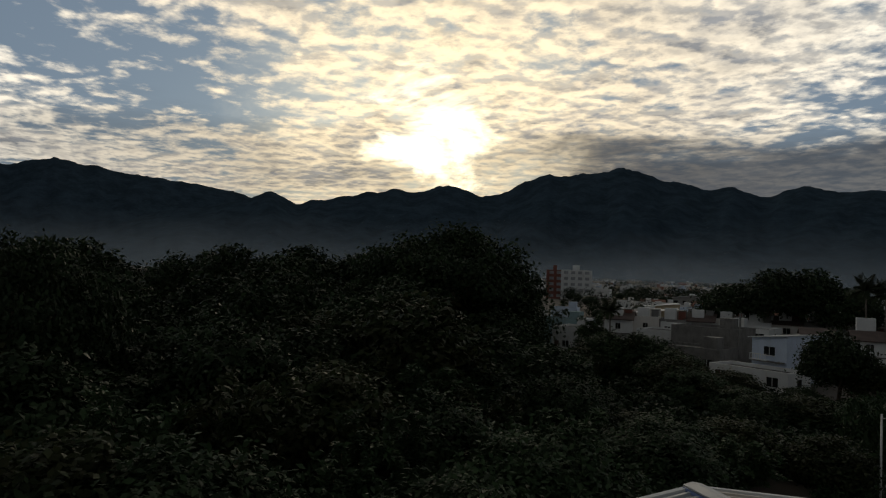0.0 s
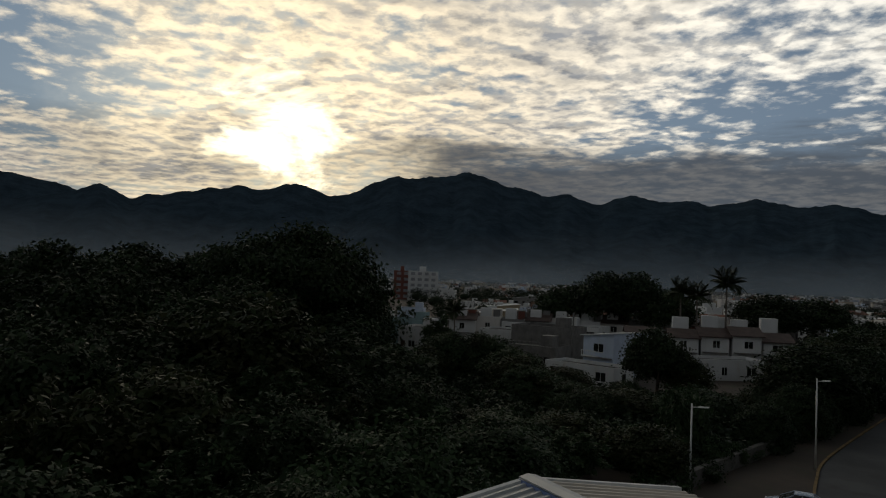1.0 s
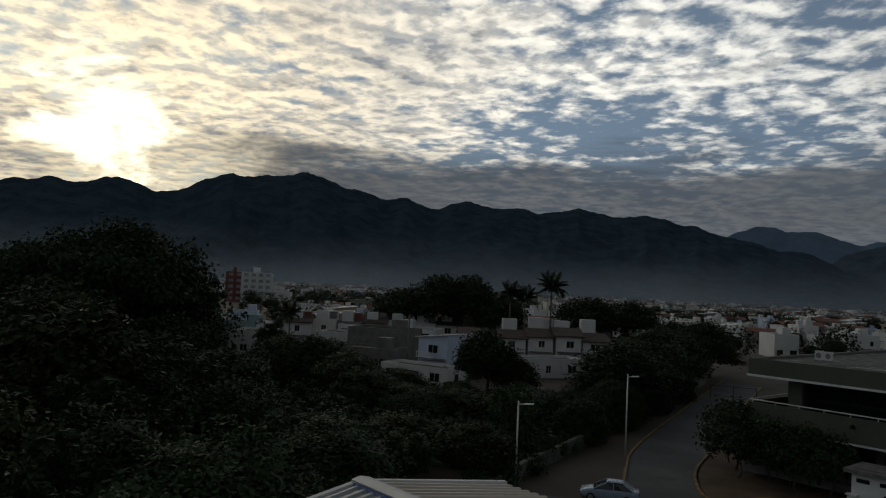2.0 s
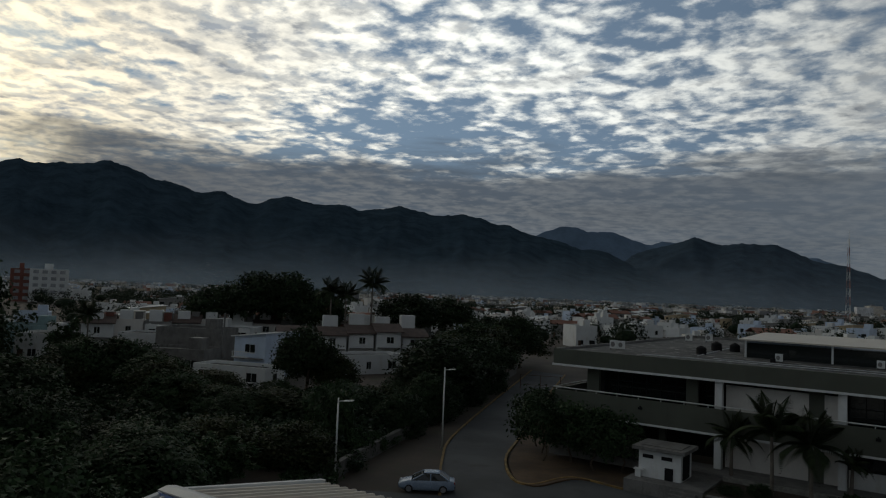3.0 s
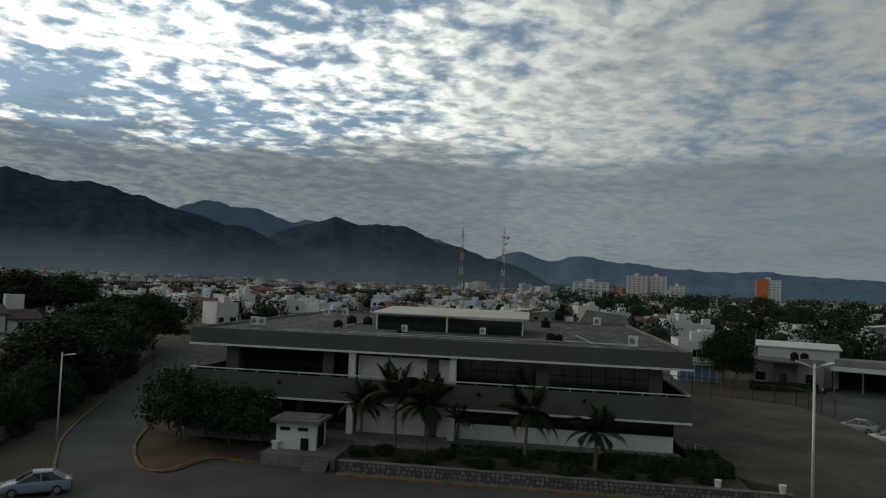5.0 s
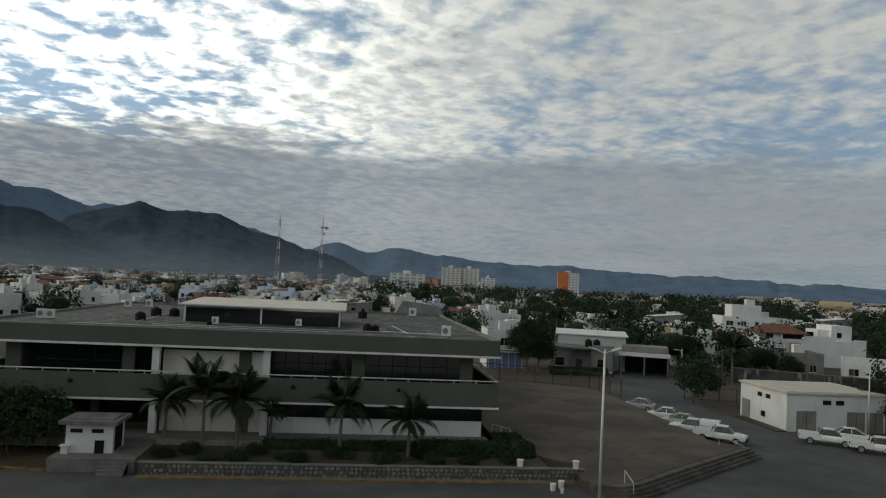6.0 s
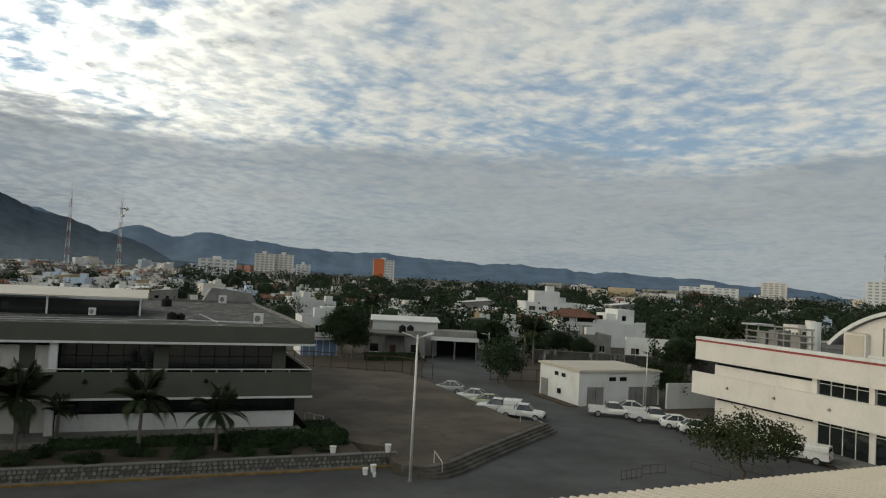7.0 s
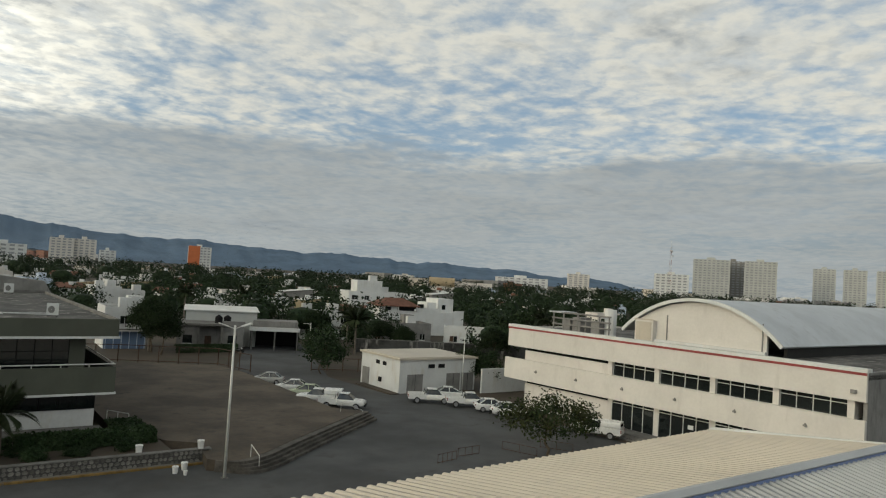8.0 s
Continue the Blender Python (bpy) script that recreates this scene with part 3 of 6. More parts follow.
    for x in (-22.57, -13.58, -4.58, 4.4):
        lamp = part("wall_lamp", Mesh().box(x - 0.16, x + 0.16, 61.78, 62.0, 5.3, 5.5).box(x - 0.05, x + 0.05, 61.85, 62.0, 5.5, 5.62), M["black"], t, "small black wall lamp")

    # long glazed lantern on the roof
    lan = part("lantern", Mesh().box(-16.6, -1.1, 74.3, 85, 9.7, 11.2), M["glass"], t, "low glazed lantern on the flat roof")
    part("lantern_roof", Mesh().add([(-17.2, 73.7, 11.42), (-0.6, 73.7, 11.42), (-0.6, 86, 11.75), (-17.2, 86, 11.75), (-17.2, 73.7, 11.55), (-0.6, 73.7, 11.55), (-0.6, 86, 11.88), (-17.2, 86, 11.88)],
                                    [(3, 2, 1, 0), (4, 5, 6, 7), (0, 1, 5, 4), (1, 2, 6, 5), (2, 3, 7, 6), (3, 0, 4, 7)]), M["sheet_cream"], lan)
    for x in (-16.6, -9.1, -1.2):
        part("lantern_post", Mesh().box(x - 0.08, x + 0.08, 74.1, 74.28, 9.7, 11.45), M["white"], lan)
    return t


office()


def fan_unit():
    """An air-conditioner's outdoor unit: case, round grille, feet."""
    t = thing("air_conditioner", "white outdoor air-conditioner unit on the flat roof", "air conditioner", "rooftop units")
    part("case", Mesh().box(-0.48, 0.48, -0.19, 0.19, 0.12, 1.0), M["white"], t)
    ring = Mesh()
    for i in range(16):
        a, b = 2 * math.pi * i / 16, 2 * math.pi * (i + 1) / 16
        ring.add([(-0.1 + r * math.cos(q), -0.205, 0.55 + r * math.sin(q)) for q in (a, b) for r in (0.27, 0.02)], [(0, 1, 3, 2)])
    part("fan_grille", ring, M["render_grey"], t)
    for x in (-0.36, 0.36):
        part("foot", Mesh().box(x - 0.04, x + 0.04, -0.17, 0.17, 0, 0.12), M["black"], t)
    return t


def water_tank(r=0.5, h=0.85):
    t = thing("water_tank", "black plastic roof water tank", "water tank", "rooftop tanks")
    m = Mesh()
    prof = [(r * 0.97, 0), (r, h * 0.1), (r * 0.97, h * 0.2), (r, h * 0.35), (r * 0.97, h * 0.5), (r, h * 0.65), (r * 0.9, h * 0.78), (r * 0.45, h * 0.92), (r * 0.3, h * 0.93)]
    n = 14
    m.add([(ra * math.cos(2 * math.pi * i / n), ra * math.sin(2 * math.pi * i / n), za) for ra, za in prof for i in range(n)],
          [(k * n + i, k * n + (i + 1) % n, (k + 1) * n + (i + 1) % n, (k + 1) * n + i) for k in range(len(prof) - 1) for i in range(n)])
    part("tank", m, M["black"], t, smooth=True)
    part("lid", Mesh().tube((0, 0, h * 0.92), (0, 0, h), r * 0.32, n=12), M["black"], t)
    return t


ac, tank = fan_unit(), water_tank()
ac.matrix_basis = pose(-28.3, 69.6, 9.78, 0, 0, 20) @ Matrix.Diagonal((0.8, 0.8, 0.95, 1))
for x, y, rz, s in ((-27.6, 69.9, 20, 0.95), (8.9, 66.4, -8, 1.15), (-13.0, 70.9, 0, 0.8), (-5.2, 72.6, 0, 0.8), (8.6, 101, 0, 1.3), (-28.0, 94, 10, 1.1), (-26.0, 96, 10, 1.1)):
    copy_thing(ac, pose(x, y, 9.78, 0, 0, rz) @ Matrix.Diagonal((s, s, s, 1)))
tank.matrix_basis = pose(-20.5, 73.0, 9.78)
for x, y, s in ((-21.0, 80.5, 1.15), (-19.2, 80.9, 1.1), (1.6, 70.2, 0.9), (2.4, 70.6, 0.75), (1.4, 92, 1.2), (-13.4, 70.2, 0.5)):
    copy_thing(tank, pose(x, y, 9.78) @ Matrix.Diagonal((s, s, s, 1)))
pipes = thing("roof_pipes", "thin pipes lying over the flat roof", "pipes")
for a, b in (((-24, 66, 9.83), (-2, 66.6, 9.83)), ((-18, 68, 9.83), (9, 69.5, 9.83)), ((3, 70, 9.83), (8.6, 68, 9.83)), ((5.5, 68, 9.83), (4.5, 79, 9.83)), ((-20, 70, 9.83), (-21, 88, 9.83))):
    part("pipe", Mesh().tube(a, b, 0.05, n=6), M["steel"], pipes)


# ---- the white transformer hut ----
def hut():
    t = thing("utility_hut", "small white utility hut with a grey slab roof", "hut")
    part("wall", Mesh().box(-20.5, -17.15, 56.2, 58.9, 1.0, 3.15), M["white"], t)
    part("roof", Mesh().box(-20.9, -16.75, 55.7, 59.3, 3.15, 3.42).box(-20.4, -17.2, 56.3, 58.8, 3.42, 3.5), M["concrete"], t, "weathered grey concrete slab roof")
    for x in (-19.75, -18.25):
        part("vent", Mesh().box(x - 0.42, x + 0.42, 56.15, 56.2, 2.5, 2.78), M["black"], t)
    part("door", Mesh().box(-18.4, -17.75, 56.14, 56.2, 1.0, 1.95), M["black"], t, "dark steel door")
    part("meter_box", Mesh().box(-20.65, -20.2, 55.8, 56.2, 1.0, 1.55).box(-20.75, -20.0, 55.7, 56.2, 1.55, 1.65), M["white"], t)
    part("side_vent", Mesh().box(-17.15, -17.08, 56.6, 58.2, 1.1, 2.9), M["black"], t)


solo("hut_platform", Mesh().box(-21.1, -15.05, 54.6, 61.9, -0.2, 1.0), M["concrete"], "rough concrete platform under the utility hut", kind="structure")
hut()
hs = thing("short_steps", "short flight of weathered concrete steps", "stairs", kind="structure")
for i in range(4):
    part("step", Mesh().box(-17.4, -15.5, 53.4 + 0.3 * i, 54.6, -0.1, 0.2 * (i + 1)), M["concrete"], hs)
# ---- the cream hall with banded facade and vaulted roof ----
HALL = Matrix.Translation((58.5, 65.6, 0)) @ Matrix.Rotation(radians(-87.6), 4, "Z")  # local x runs along the facade, local y goes back


def hall():
    t = thing("banded_hall", "two-storey cream hall with white bands and a vaulted roof", "building", m=HALL)
    L = 40.3
    part("upper_band", Mesh().box(0, L, 0, 0.3, 7.2, 9.5), M["cream"], t, "cream upper facade band")
    part("coping", Mesh().box(-0.05, L + 0.05, -0.06, 0.9, 9.5, 9.8), M["white"], t)
    part("stripe", Mesh().box(-0.02, L + 0.02, -0.03, 0.0, 9.28, 9.5), M["red"], t, "dark red painted stripe")
    part("lower_band", Mesh().box(-0.3, L, -0.1, 0.3, 3.3, 5.75), M["cream"], t, "cream lower facade band")
    part("end_wall", Mesh().box(L - 0.3, L, 0.3, 34, 3.3, 9.5), M["render_grey"], t)
    part("band_floor", Mesh().box(0, L, 0.3, 30, 3.4, 3.8), M["concrete"], t)
    part("roof_slab", Mesh().box(0, L, 0.3, 34, 8.9, 9.3), M["felt"], t)
    part("side_wall", Mesh().box(0, 0.3, 0.3, 34, 7.2, 9.5).box(2.4, 2.7, 1.8, 34, 0, 7.2), M["cream"], t)
    # near-black wall paints in the shade behind the windows
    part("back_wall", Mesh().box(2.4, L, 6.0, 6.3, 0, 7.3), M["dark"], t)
    yw = 1.5
    part("wall_panel", Mesh().box(2.6, 15.3, 0.42, 0.72, 3.8, 6.85), M["cream"], t)
    for xa, xb in ((2.8, 8.6), (8.9, 15.0)):
        part("slit_window", Mesh().box(xa, xb, 0.55, 0.65, 6.85, 7.2), M["glass"], t)
        part("slit_window", Mesh().box(xa, xb, 0.75, 0.85, 2.95, 3.3), M["glass"], t)
    part("wall_panel", Mesh().box(2.6, 15.3, 0.62, 0.92, 0.0, 2.95), M["cream"], t)
    for xa in (15.0, 20.75, 26.8, 32.75, 38.8):
        part("pier", Mesh().box(xa, xa + 0.55, yw - 1.15, yw + 0.35, 5.7, 7.25), M["cream"], t)
        part("pier", Mesh().box(xa, xa + 0.55, yw - 0.9, yw + 0.35, 0.3, 3.4), M["cream"], t)

    def band(xa, xb, z0, z1, n):
        w = part("window", Mesh().box(xa, xb, yw - 0.85, yw - 0.8, z0, z1), M["glass"], t, "dark green tinted windows")
        for i in range(n + 1):
            x = xa + (xb - xa) * i / n
            part("mullion", Mesh().box(x - 0.035, x + 0.035, yw - 0.92, yw - 0.85, z0, z1), M["pole"], w)
        part("transom", Mesh().box(xa, xb, yw - 0.91, yw - 0.85, z1 - 0.42, z1 - 0.36), M["pole"], w)
        part("sill", Mesh().box(xa, xb, yw - 1.0, yw - 0.8, z0 - 0.08, z0), M["pole"], w)

    for xa, xb in ((15.55, 20.75), (21.3, 26.8), (27.35, 32.75), (33.3, 38.8)):
        band(xa, xb, 5.75, 7.2, 4)
        band(xa, xb, 0.5, 3.3, 4)
    part("door_notice", Mesh().box(24.6, 25.2, yw - 0.97, yw - 0.94, 1.9, 2.3), M["white"], t, "white paper notice on the glass")
    part("step", Mesh().box(15.2, 39.5, -1.4, 2.4, -0.1, 0.5), M["concrete"], t)
    part("step", Mesh().box(15.2, 39.5, -1.8, -1.4, -0.1, 0.33), M["concrete"], t)
    part("step", Mesh().box(15.2, 39.5, -2.2, -1.8, -0.1, 0.17), M["concrete"], t)
    for x in (5.0, 11.1, 17.3, 23.5, 29.6, 35.8):
        part("wall_lamp", Mesh().box(x - 0.13, x + 0.13, -0.30, -0.12, 4.48, 4.64).box(x - 0.04, x + 0.04, -0.2, -0.1, 4.42, 4.75), M["render_grey"], t, "small grey floodlight")
    part("wall_lamp", Mesh().box(39.2, 39.6, -0.25, 0, 7.8, 8.1), M["render_grey"], t)

    # vault: a curved sheet roof over a cream gable
    xm, half, z0, rise = 22.4, 8.9, 10.3, 3.85

    def arc(s, out=0.0):
        big = (half * half + rise * rise) / (2 * rise)
        a = (2 * s - 1) * math.asin(half / big)
        return (xm + (big + out) * math.sin(a), z0 + rise - big + (big + out) * math.cos(a))

    ring = [arc(i / 28) for i in range(29)]
    outer = [arc(i / 28, 0.2) for i in range(29)]
    m = Mesh()
    for ya, yb in ((4.6, 60.0),):
        prof = outer + ring[::-1]
        m.sweep(prof, ya, yb, lambda p, y: (p[0], y, p[1]))
    part("vault", m, M["vault"], t, "curved galvanised sheet vault")
    edge = Mesh().sweep([arc(i / 28, 0.26) for i in range(29)] + [arc(i / 28, -0.08) for i in range(28, -1, -1)], 4.45, 4.75, lambda p, y: (p[0], y, p[1]))
    part("vault_edge", edge, M["white"], t)
    inset = 0.10
    lo = [arc(inset + (1 - 2 * inset) * i / 20, -0.15) for i in range(21)]
    gable = [(lo[-1][0], 9.2)] + lo[::-1] + [(lo[0][0], 9.2)]
    part("gable", Mesh().sweep(gable, 5.0, 5.3, lambda p, y: (p[0], y, p[1])), M["cream"], t, "cream rendered gable")
    for x in (xm - 3.6, lo[-1][0] - 0.5):
        part("gable_joint", Mesh().box(x, x + 0.12, 4.93, 5.0, 9.3, 12.4), M["render_grey"], t)
    part("gable_ledge", Mesh().box(lo[0][0], lo[-1][0], 4.7, 5.0, 9.2, 9.75), M["white"], t)
    door = part("roof_door", Mesh().box(xm - 7.2, xm - 4.9, 4.4, 5.0, 9.3, 11.7), M["cream"], t, "cream louvred roof door")
    part("door_frame", Mesh().box(xm - 7.3, xm - 4.8, 4.3, 4.4, 11.7, 11.82).box(xm - 7.0, xm - 5.1, 4.34, 4.4, 9.5, 11.5), M["sheet_cream"], door)
    # near-black strip draws the shade below the vault's eave
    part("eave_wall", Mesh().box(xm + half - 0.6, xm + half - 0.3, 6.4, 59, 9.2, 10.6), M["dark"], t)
    part("roof_lamp", Mesh().box(xm + 2.6, xm + 3.0, 5.3, 5.6, 9.8, 10.15), M["black"], t)


hall()


def pipe_rack():
    t = thing("cooling_plant", "grey pipework and chillers on the hall's roof", "cooling plant", m=HALL)
    for i, x in enumerate((5.0, 6.6, 9.4)):
        part("chiller", Mesh().box(x, x + 1.2, 4.0, 6.0, 9.3, 10.9 + 0.3 * (i % 2)), M["render_grey"], t)
    for x in (3.6, 5.2, 7.4, 8.6, 10.6, 12.0):
        part("upright", Mesh().tube((x, 4.0, 9.3), (x, 4.0, 11.6), 0.09, n=8), M["render_grey"], t)
    for z in (10.2, 10.9, 11.6):
        part("pipe", Mesh().tube((3.4, 4.0, z), (12.2, 4.0, z), 0.10, n=8), M["render_grey"], t)
    part("tank", Mesh().tube((11.0, 5.5, 9.3), (11.0, 5.5, 12.4), 0.7, n=14), M["white"], t, "white upright tank")
    part("deck", Mesh().box(3.2, 5.2, 3.6, 6.4, 11.55, 11.7), M["steel"], t)


pipe_rack()
solo("hall_side_wall", Mesh().box(60.5, 76, 72.6, 72.9, 0, 3.2), M["white"], "plain white yard wall beside the hall", "wall", kind="structure")


# ---- the small substation building ----
def substation():
    t = thing("substation_building", "small single-storey white plant building", "building", m=pose(49.3, 75.4, 0, 0, 0, 0))
    part("wall", Mesh().box(0, 12.2, 0, 9.6, 0, 4.2), M["white"], t)
    part("roof", Mesh().box(-0.25, 12.45, -0.25, 9.85, 4.2, 4.42).box(0.1, 12.1, 0.1, 9.5, 4.42, 4.5), M["sheet_cream"], t, "pale flat roof slab")
    for xa, xb in ((1.2, 3.6), (7.4, 9.6), (9.9, 11.9)):
        d = part("door", Mesh().box(xa, xb, -0.06, 0, 0, 2.35), M["render_grey"], t, "grey steel double door")
        part("door_split", Mesh().box((xa + xb) / 2 - 0.02, (xa + xb) / 2 + 0.02, -0.08, -0.06, 0, 2.3), M["black"], d)
    for xa in (4.4, 6.0):
        part("vent", Mesh().box(xa, xa + 1.0, -0.05, 0, 3.1, 3.6), M["black"], t)
    for ya in (3.2, 4.9):
        part("vent", Mesh().box(-0.05, 0, ya, ya + 0.9, 3.1, 3.6), M["black"], t)
    part("door", Mesh().box(-0.06, 0, 7.4, 9.2, 0, 2.3), M["render_grey"], t)
    part("meter", Mesh().box(-0.25, 0, 4.2, 4.7, 0.9, 1.5), M["black"], t)


substation()
solo("planting_strip", Mesh().box(47.9, 49.2, 75.0, 84, -0.1, 0.12), M["earth"], "narrow earth strip with weeds", kind="structure")


# ---- the ribbed sheet roof of the wing below ----
def ridge_y(x):
    """The ridge runs slightly askew to the eaves."""
    return 8.65 - 0.04 * (x + 11.4)


def ribbed(x0, x1, za, yb, zb, pitch=0.26, rib=0.045):
    """A trapezoid-ribbed sheet that falls from the ridge at za to the eave (yb, zb)."""
    m = Mesh()
    xs = []
    x = x0
    while x < x1:
        for f, h in ((0, 0), (0.5, 0), (0.62, 1), (0.88, 1)):
            xs.append((x + f * pitch, h * rib))
        x += pitch
    n = len(xs)
    vs = [(x, ridge_y(x), za + h) for x, h in xs] + [(x, yb, zb + h) for x, h in xs] + [(x, ridge_y(x), za + h - 0.02) for x, h in xs] + [(x, yb, zb + h - 0.02) for x, h in xs]
    fs = [(i, i + 1, n + i + 1, n + i) for i in range(n - 1)] + [(2 * n + i + 1, 2 * n + i, 3 * n + i, 3 * n + i + 1) for i in range(n - 1)]
    fs += [(n + i, n + i + 1, 3 * n + i + 1, 3 * n + i) for i in range(n - 1)]
    return m.add(vs, fs)


def wing():
    t = thing("sheet_roof_wing", "lower wing with a cream ribbed sheet-metal roof", "building", m=pose(0, 0, 0, 0, 0, 3.0))
    x0, x1 = -11.4, 22.5
    part("roof_slope", ribbed(x0, x1, 11.10, 12.9, 10.40), M["sheet_cream"], t, "cream ribbed roof sheets")
    part("roof_slope", ribbed(x0, x1, 11.10, 4.2, 10.40), M["sheet_grey"], t, "grey ribbed roof sheets")
    cap = Mesh()
    ra, rb = ridge_y(x0), ridge_y(x1)
    for s in (1, -1):
        cap.add([(x0 - 0.03, ra, 11.22), (x1, rb, 11.22), (x1, rb + s * 0.2, 11.17), (x0 - 0.03, ra + s * 0.2, 11.18), (x0 - 0.03, ra + s * 0.2, 11.15), (x1, rb + s * 0.2, 11.15)],
                [(0, 1, 2, 3) if s < 0 else (3, 2, 1, 0), (3, 2, 5, 4)])
    part("ridge_cap", cap, M["sheet_grey"], t, "folded metal ridge cap")
    part("closer", Mesh().prism([(x0, ra - 0.22), (x1, rb - 0.22), (x1, rb - 0.20), (x0, ra - 0.20)], 11.07, 11.14), M["sheet_blue"], t, "dark blue closer strip below the cap")
    for xa, yr in ((x0 - 0.05, ra), (x1, rb)):
        line = ((4.2, 10.40), (yr, 11.06), (12.9, 10.40), (12.9, 10.50), (yr, 11.16), (4.2, 10.50))
        part("verge_trim", Mesh().add([(xa + o, y, z) for o in (0, 0.12) for y, z in line],
                                      [(0, 1, 4, 5), (1, 2, 3, 4), (11, 10, 7, 6), (10, 9, 8, 7), (5, 4, 10, 11), (4, 3, 9, 10)]), M["white"], t)
    part("wall", Mesh().box(x0 + 0.4, x1 - 0.4, 4.6, 12.2, 0, 10.35), M["cream"], t)


wing()
tower = thing("stair_tower", "plain cream block that carries the rooftop", "building")
part("wall", Mesh().box(-2.3, 2.3, -9, 1.3, 0, 13.1), M["cream"], tower)
part("roof", Mesh().box(-2.5, 2.5, -9.2, 1.5, 13.1, 13.5), M["concrete"], tower)
# ---- street lamps ----
def street_lamp(x, y, h, turn, heads=1, arm=1.1, label="slim white street lamp with one flat lamp head"):
    t = thing("street_lamp", label, "street lamp", "street lamps", m=pose(x, y, 0, 0, 0, turn))
    part("pole", Mesh().tube((0, 0, 0), (0, 0, h), 0.11 if h > 9 else 0.085, 0.06 if h < 9 else 0.075, 12), M["pole"], t, smooth=True)
    part("base_plate", Mesh().box(-0.22, 0.22, -0.22, 0.22, 0, 0.08), M["concrete"], t)
    for s in ((1, -1)[:heads]):
        rise = 0.28 if heads == 2 else 0.0
        part("arm", Mesh().tube((0, 0, h - 0.25), (s * arm * 0.55, 0, h - 0.18 + rise * 0.5), 0.035, n=8), M["pole"], t)
        part("lamp_head", Mesh().add([(s * arm * 0.45, -0.14, h - 0.22 + rise * 0.4), (s * arm * 1.1, -0.16, h - 0.16 + rise), (s * arm * 1.1, 0.16, h - 0.16 + rise), (s * arm * 0.45, 0.14, h - 0.22 + rise * 0.4),
                                      (s * arm * 0.45, -0.10, h - 0.13 + rise * 0.4), (s * arm * 1.1, -0.12, h - 0.08 + rise), (s * arm * 1.1, 0.12, h - 0.08 + rise), (s * arm * 0.45, 0.10, h - 0.13 + rise * 0.4)],
                                     [(3, 2, 1, 0), (4, 5, 6, 7), (0, 1, 5, 4), (1, 2, 6, 5), (2, 3, 7, 6), (3, 0, 4, 7)]), M["pole"], t, "flat grey lamp head")
    return t


street_lamp(-37.95, 39.8, 6.6, 25)
street_lamp(-39.5, 55.8, 7.75, 25, arm=0.9)
street_lamp(18.1, 49.2, 10.7, 0, 2, 1.05, "tall white street lamp with two lamp heads")
street_lamp(52.0, 107.0, 6.2, 180, arm=1.2)
street_lamp(58.0, 73.6, 7.4, 180, arm=0.9)


# ---- vehicles ----
def paint(name, color, rough=0.3):
    return mat(name, color, rough, 0.0, vary=0.04, bump=0, coarse=0.5)


CAR = {"silver": paint("silver_blue_car_paint", (0.24, 0.30, 0.39), 0.25), "white": paint("white_car_paint", (0.72, 0.72, 0.70)), "green": paint("green_car_paint", (0.44, 0.49, 0.34)), "beige": paint("grey_car_paint", (0.42, 0.42, 0.40))}
TYRE, RIM = mat("tyre", (0.02, 0.02, 0.02), 0.85), mat("rim", (0.4, 0.4, 0.42), 0.35, 0.7)
LIGHT_RED, LIGHT_CLEAR = mat("tail_lamp", (0.25, 0.02, 0.02), 0.25, bump=0), mat("head_lamp", (0.6, 0.6, 0.6), 0.15, bump=0)


def loft(sections):
    """A shell through cross-sections of equal length, with closed ends."""
    m = Mesh()
    n = len(sections[0])
    m.add([p for s in sections for p in s], [(k * n + i, k * n + (i + 1) % n, (k + 1) * n + (i + 1) % n, (k + 1) * n + i) for k in range(len(sections) - 1) for i in range(n)]
          + [tuple(range(n - 1, -1, -1)), tuple((len(sections) - 1) * n + i for i in range(n))])
    return m


def hoop(x, w, z0, z1, k=0.16):
    """A rounded upright section across a car at x."""
    return [(x, -w, z0 + k), (x, -w + k * 0.5, z0), (x, w - k * 0.5, z0), (x, w, z0 + k), (x, w * 0.985, z1 - k), (x, w * 0.93, z1 - k * 0.25), (x, w * 0.6, z1), (x, -w * 0.6, z1), (x, -w * 0.93, z1 - k * 0.25), (x, -w * 0.985, z1 - k)]


def cabin(x0, x1, x2, x3, w, z0, z1, k=0.10):
    """Glasshouse: from the foot of the windscreen x3 over the roof x2..x1 to the rear foot x0."""
    def sec(x, z, ww):
        return [(x, -ww, z0 - 0.03), (x, ww, z0 - 0.03), (x, ww * (0.97 if z - z0 < 0.1 else 0.84), z - k * 0.5), (x, ww * (0.9 if z - z0 < 0.1 else 0.74), z), (x, -ww * (0.9 if z - z0 < 0.1 else 0.74), z), (x, -ww * (0.97 if z - z0 < 0.1 else 0.84), z - k * 0.5)]
    return loft([sec(x0, z0 + 0.02, w), sec(x1, z1, w), sec((x1 + x2) / 2, z1 + 0.03, w), sec(x2, z1, w), sec(x3, z0 + 0.02, w)])


def wheels(t, xs, w, r=0.31):
    for x in xs:
        for s in (1, -1):
            wh = part("wheel", Mesh().tube((x, s * (w - 0.2), r), (x, s * (w + 0.01), r), r, n=18), TYRE, t)
            part("rim", Mesh().tube((x, s * (w + 0.005), r), (x, s * (w + 0.02), r), r * 0.64, n=14), RIM, wh)


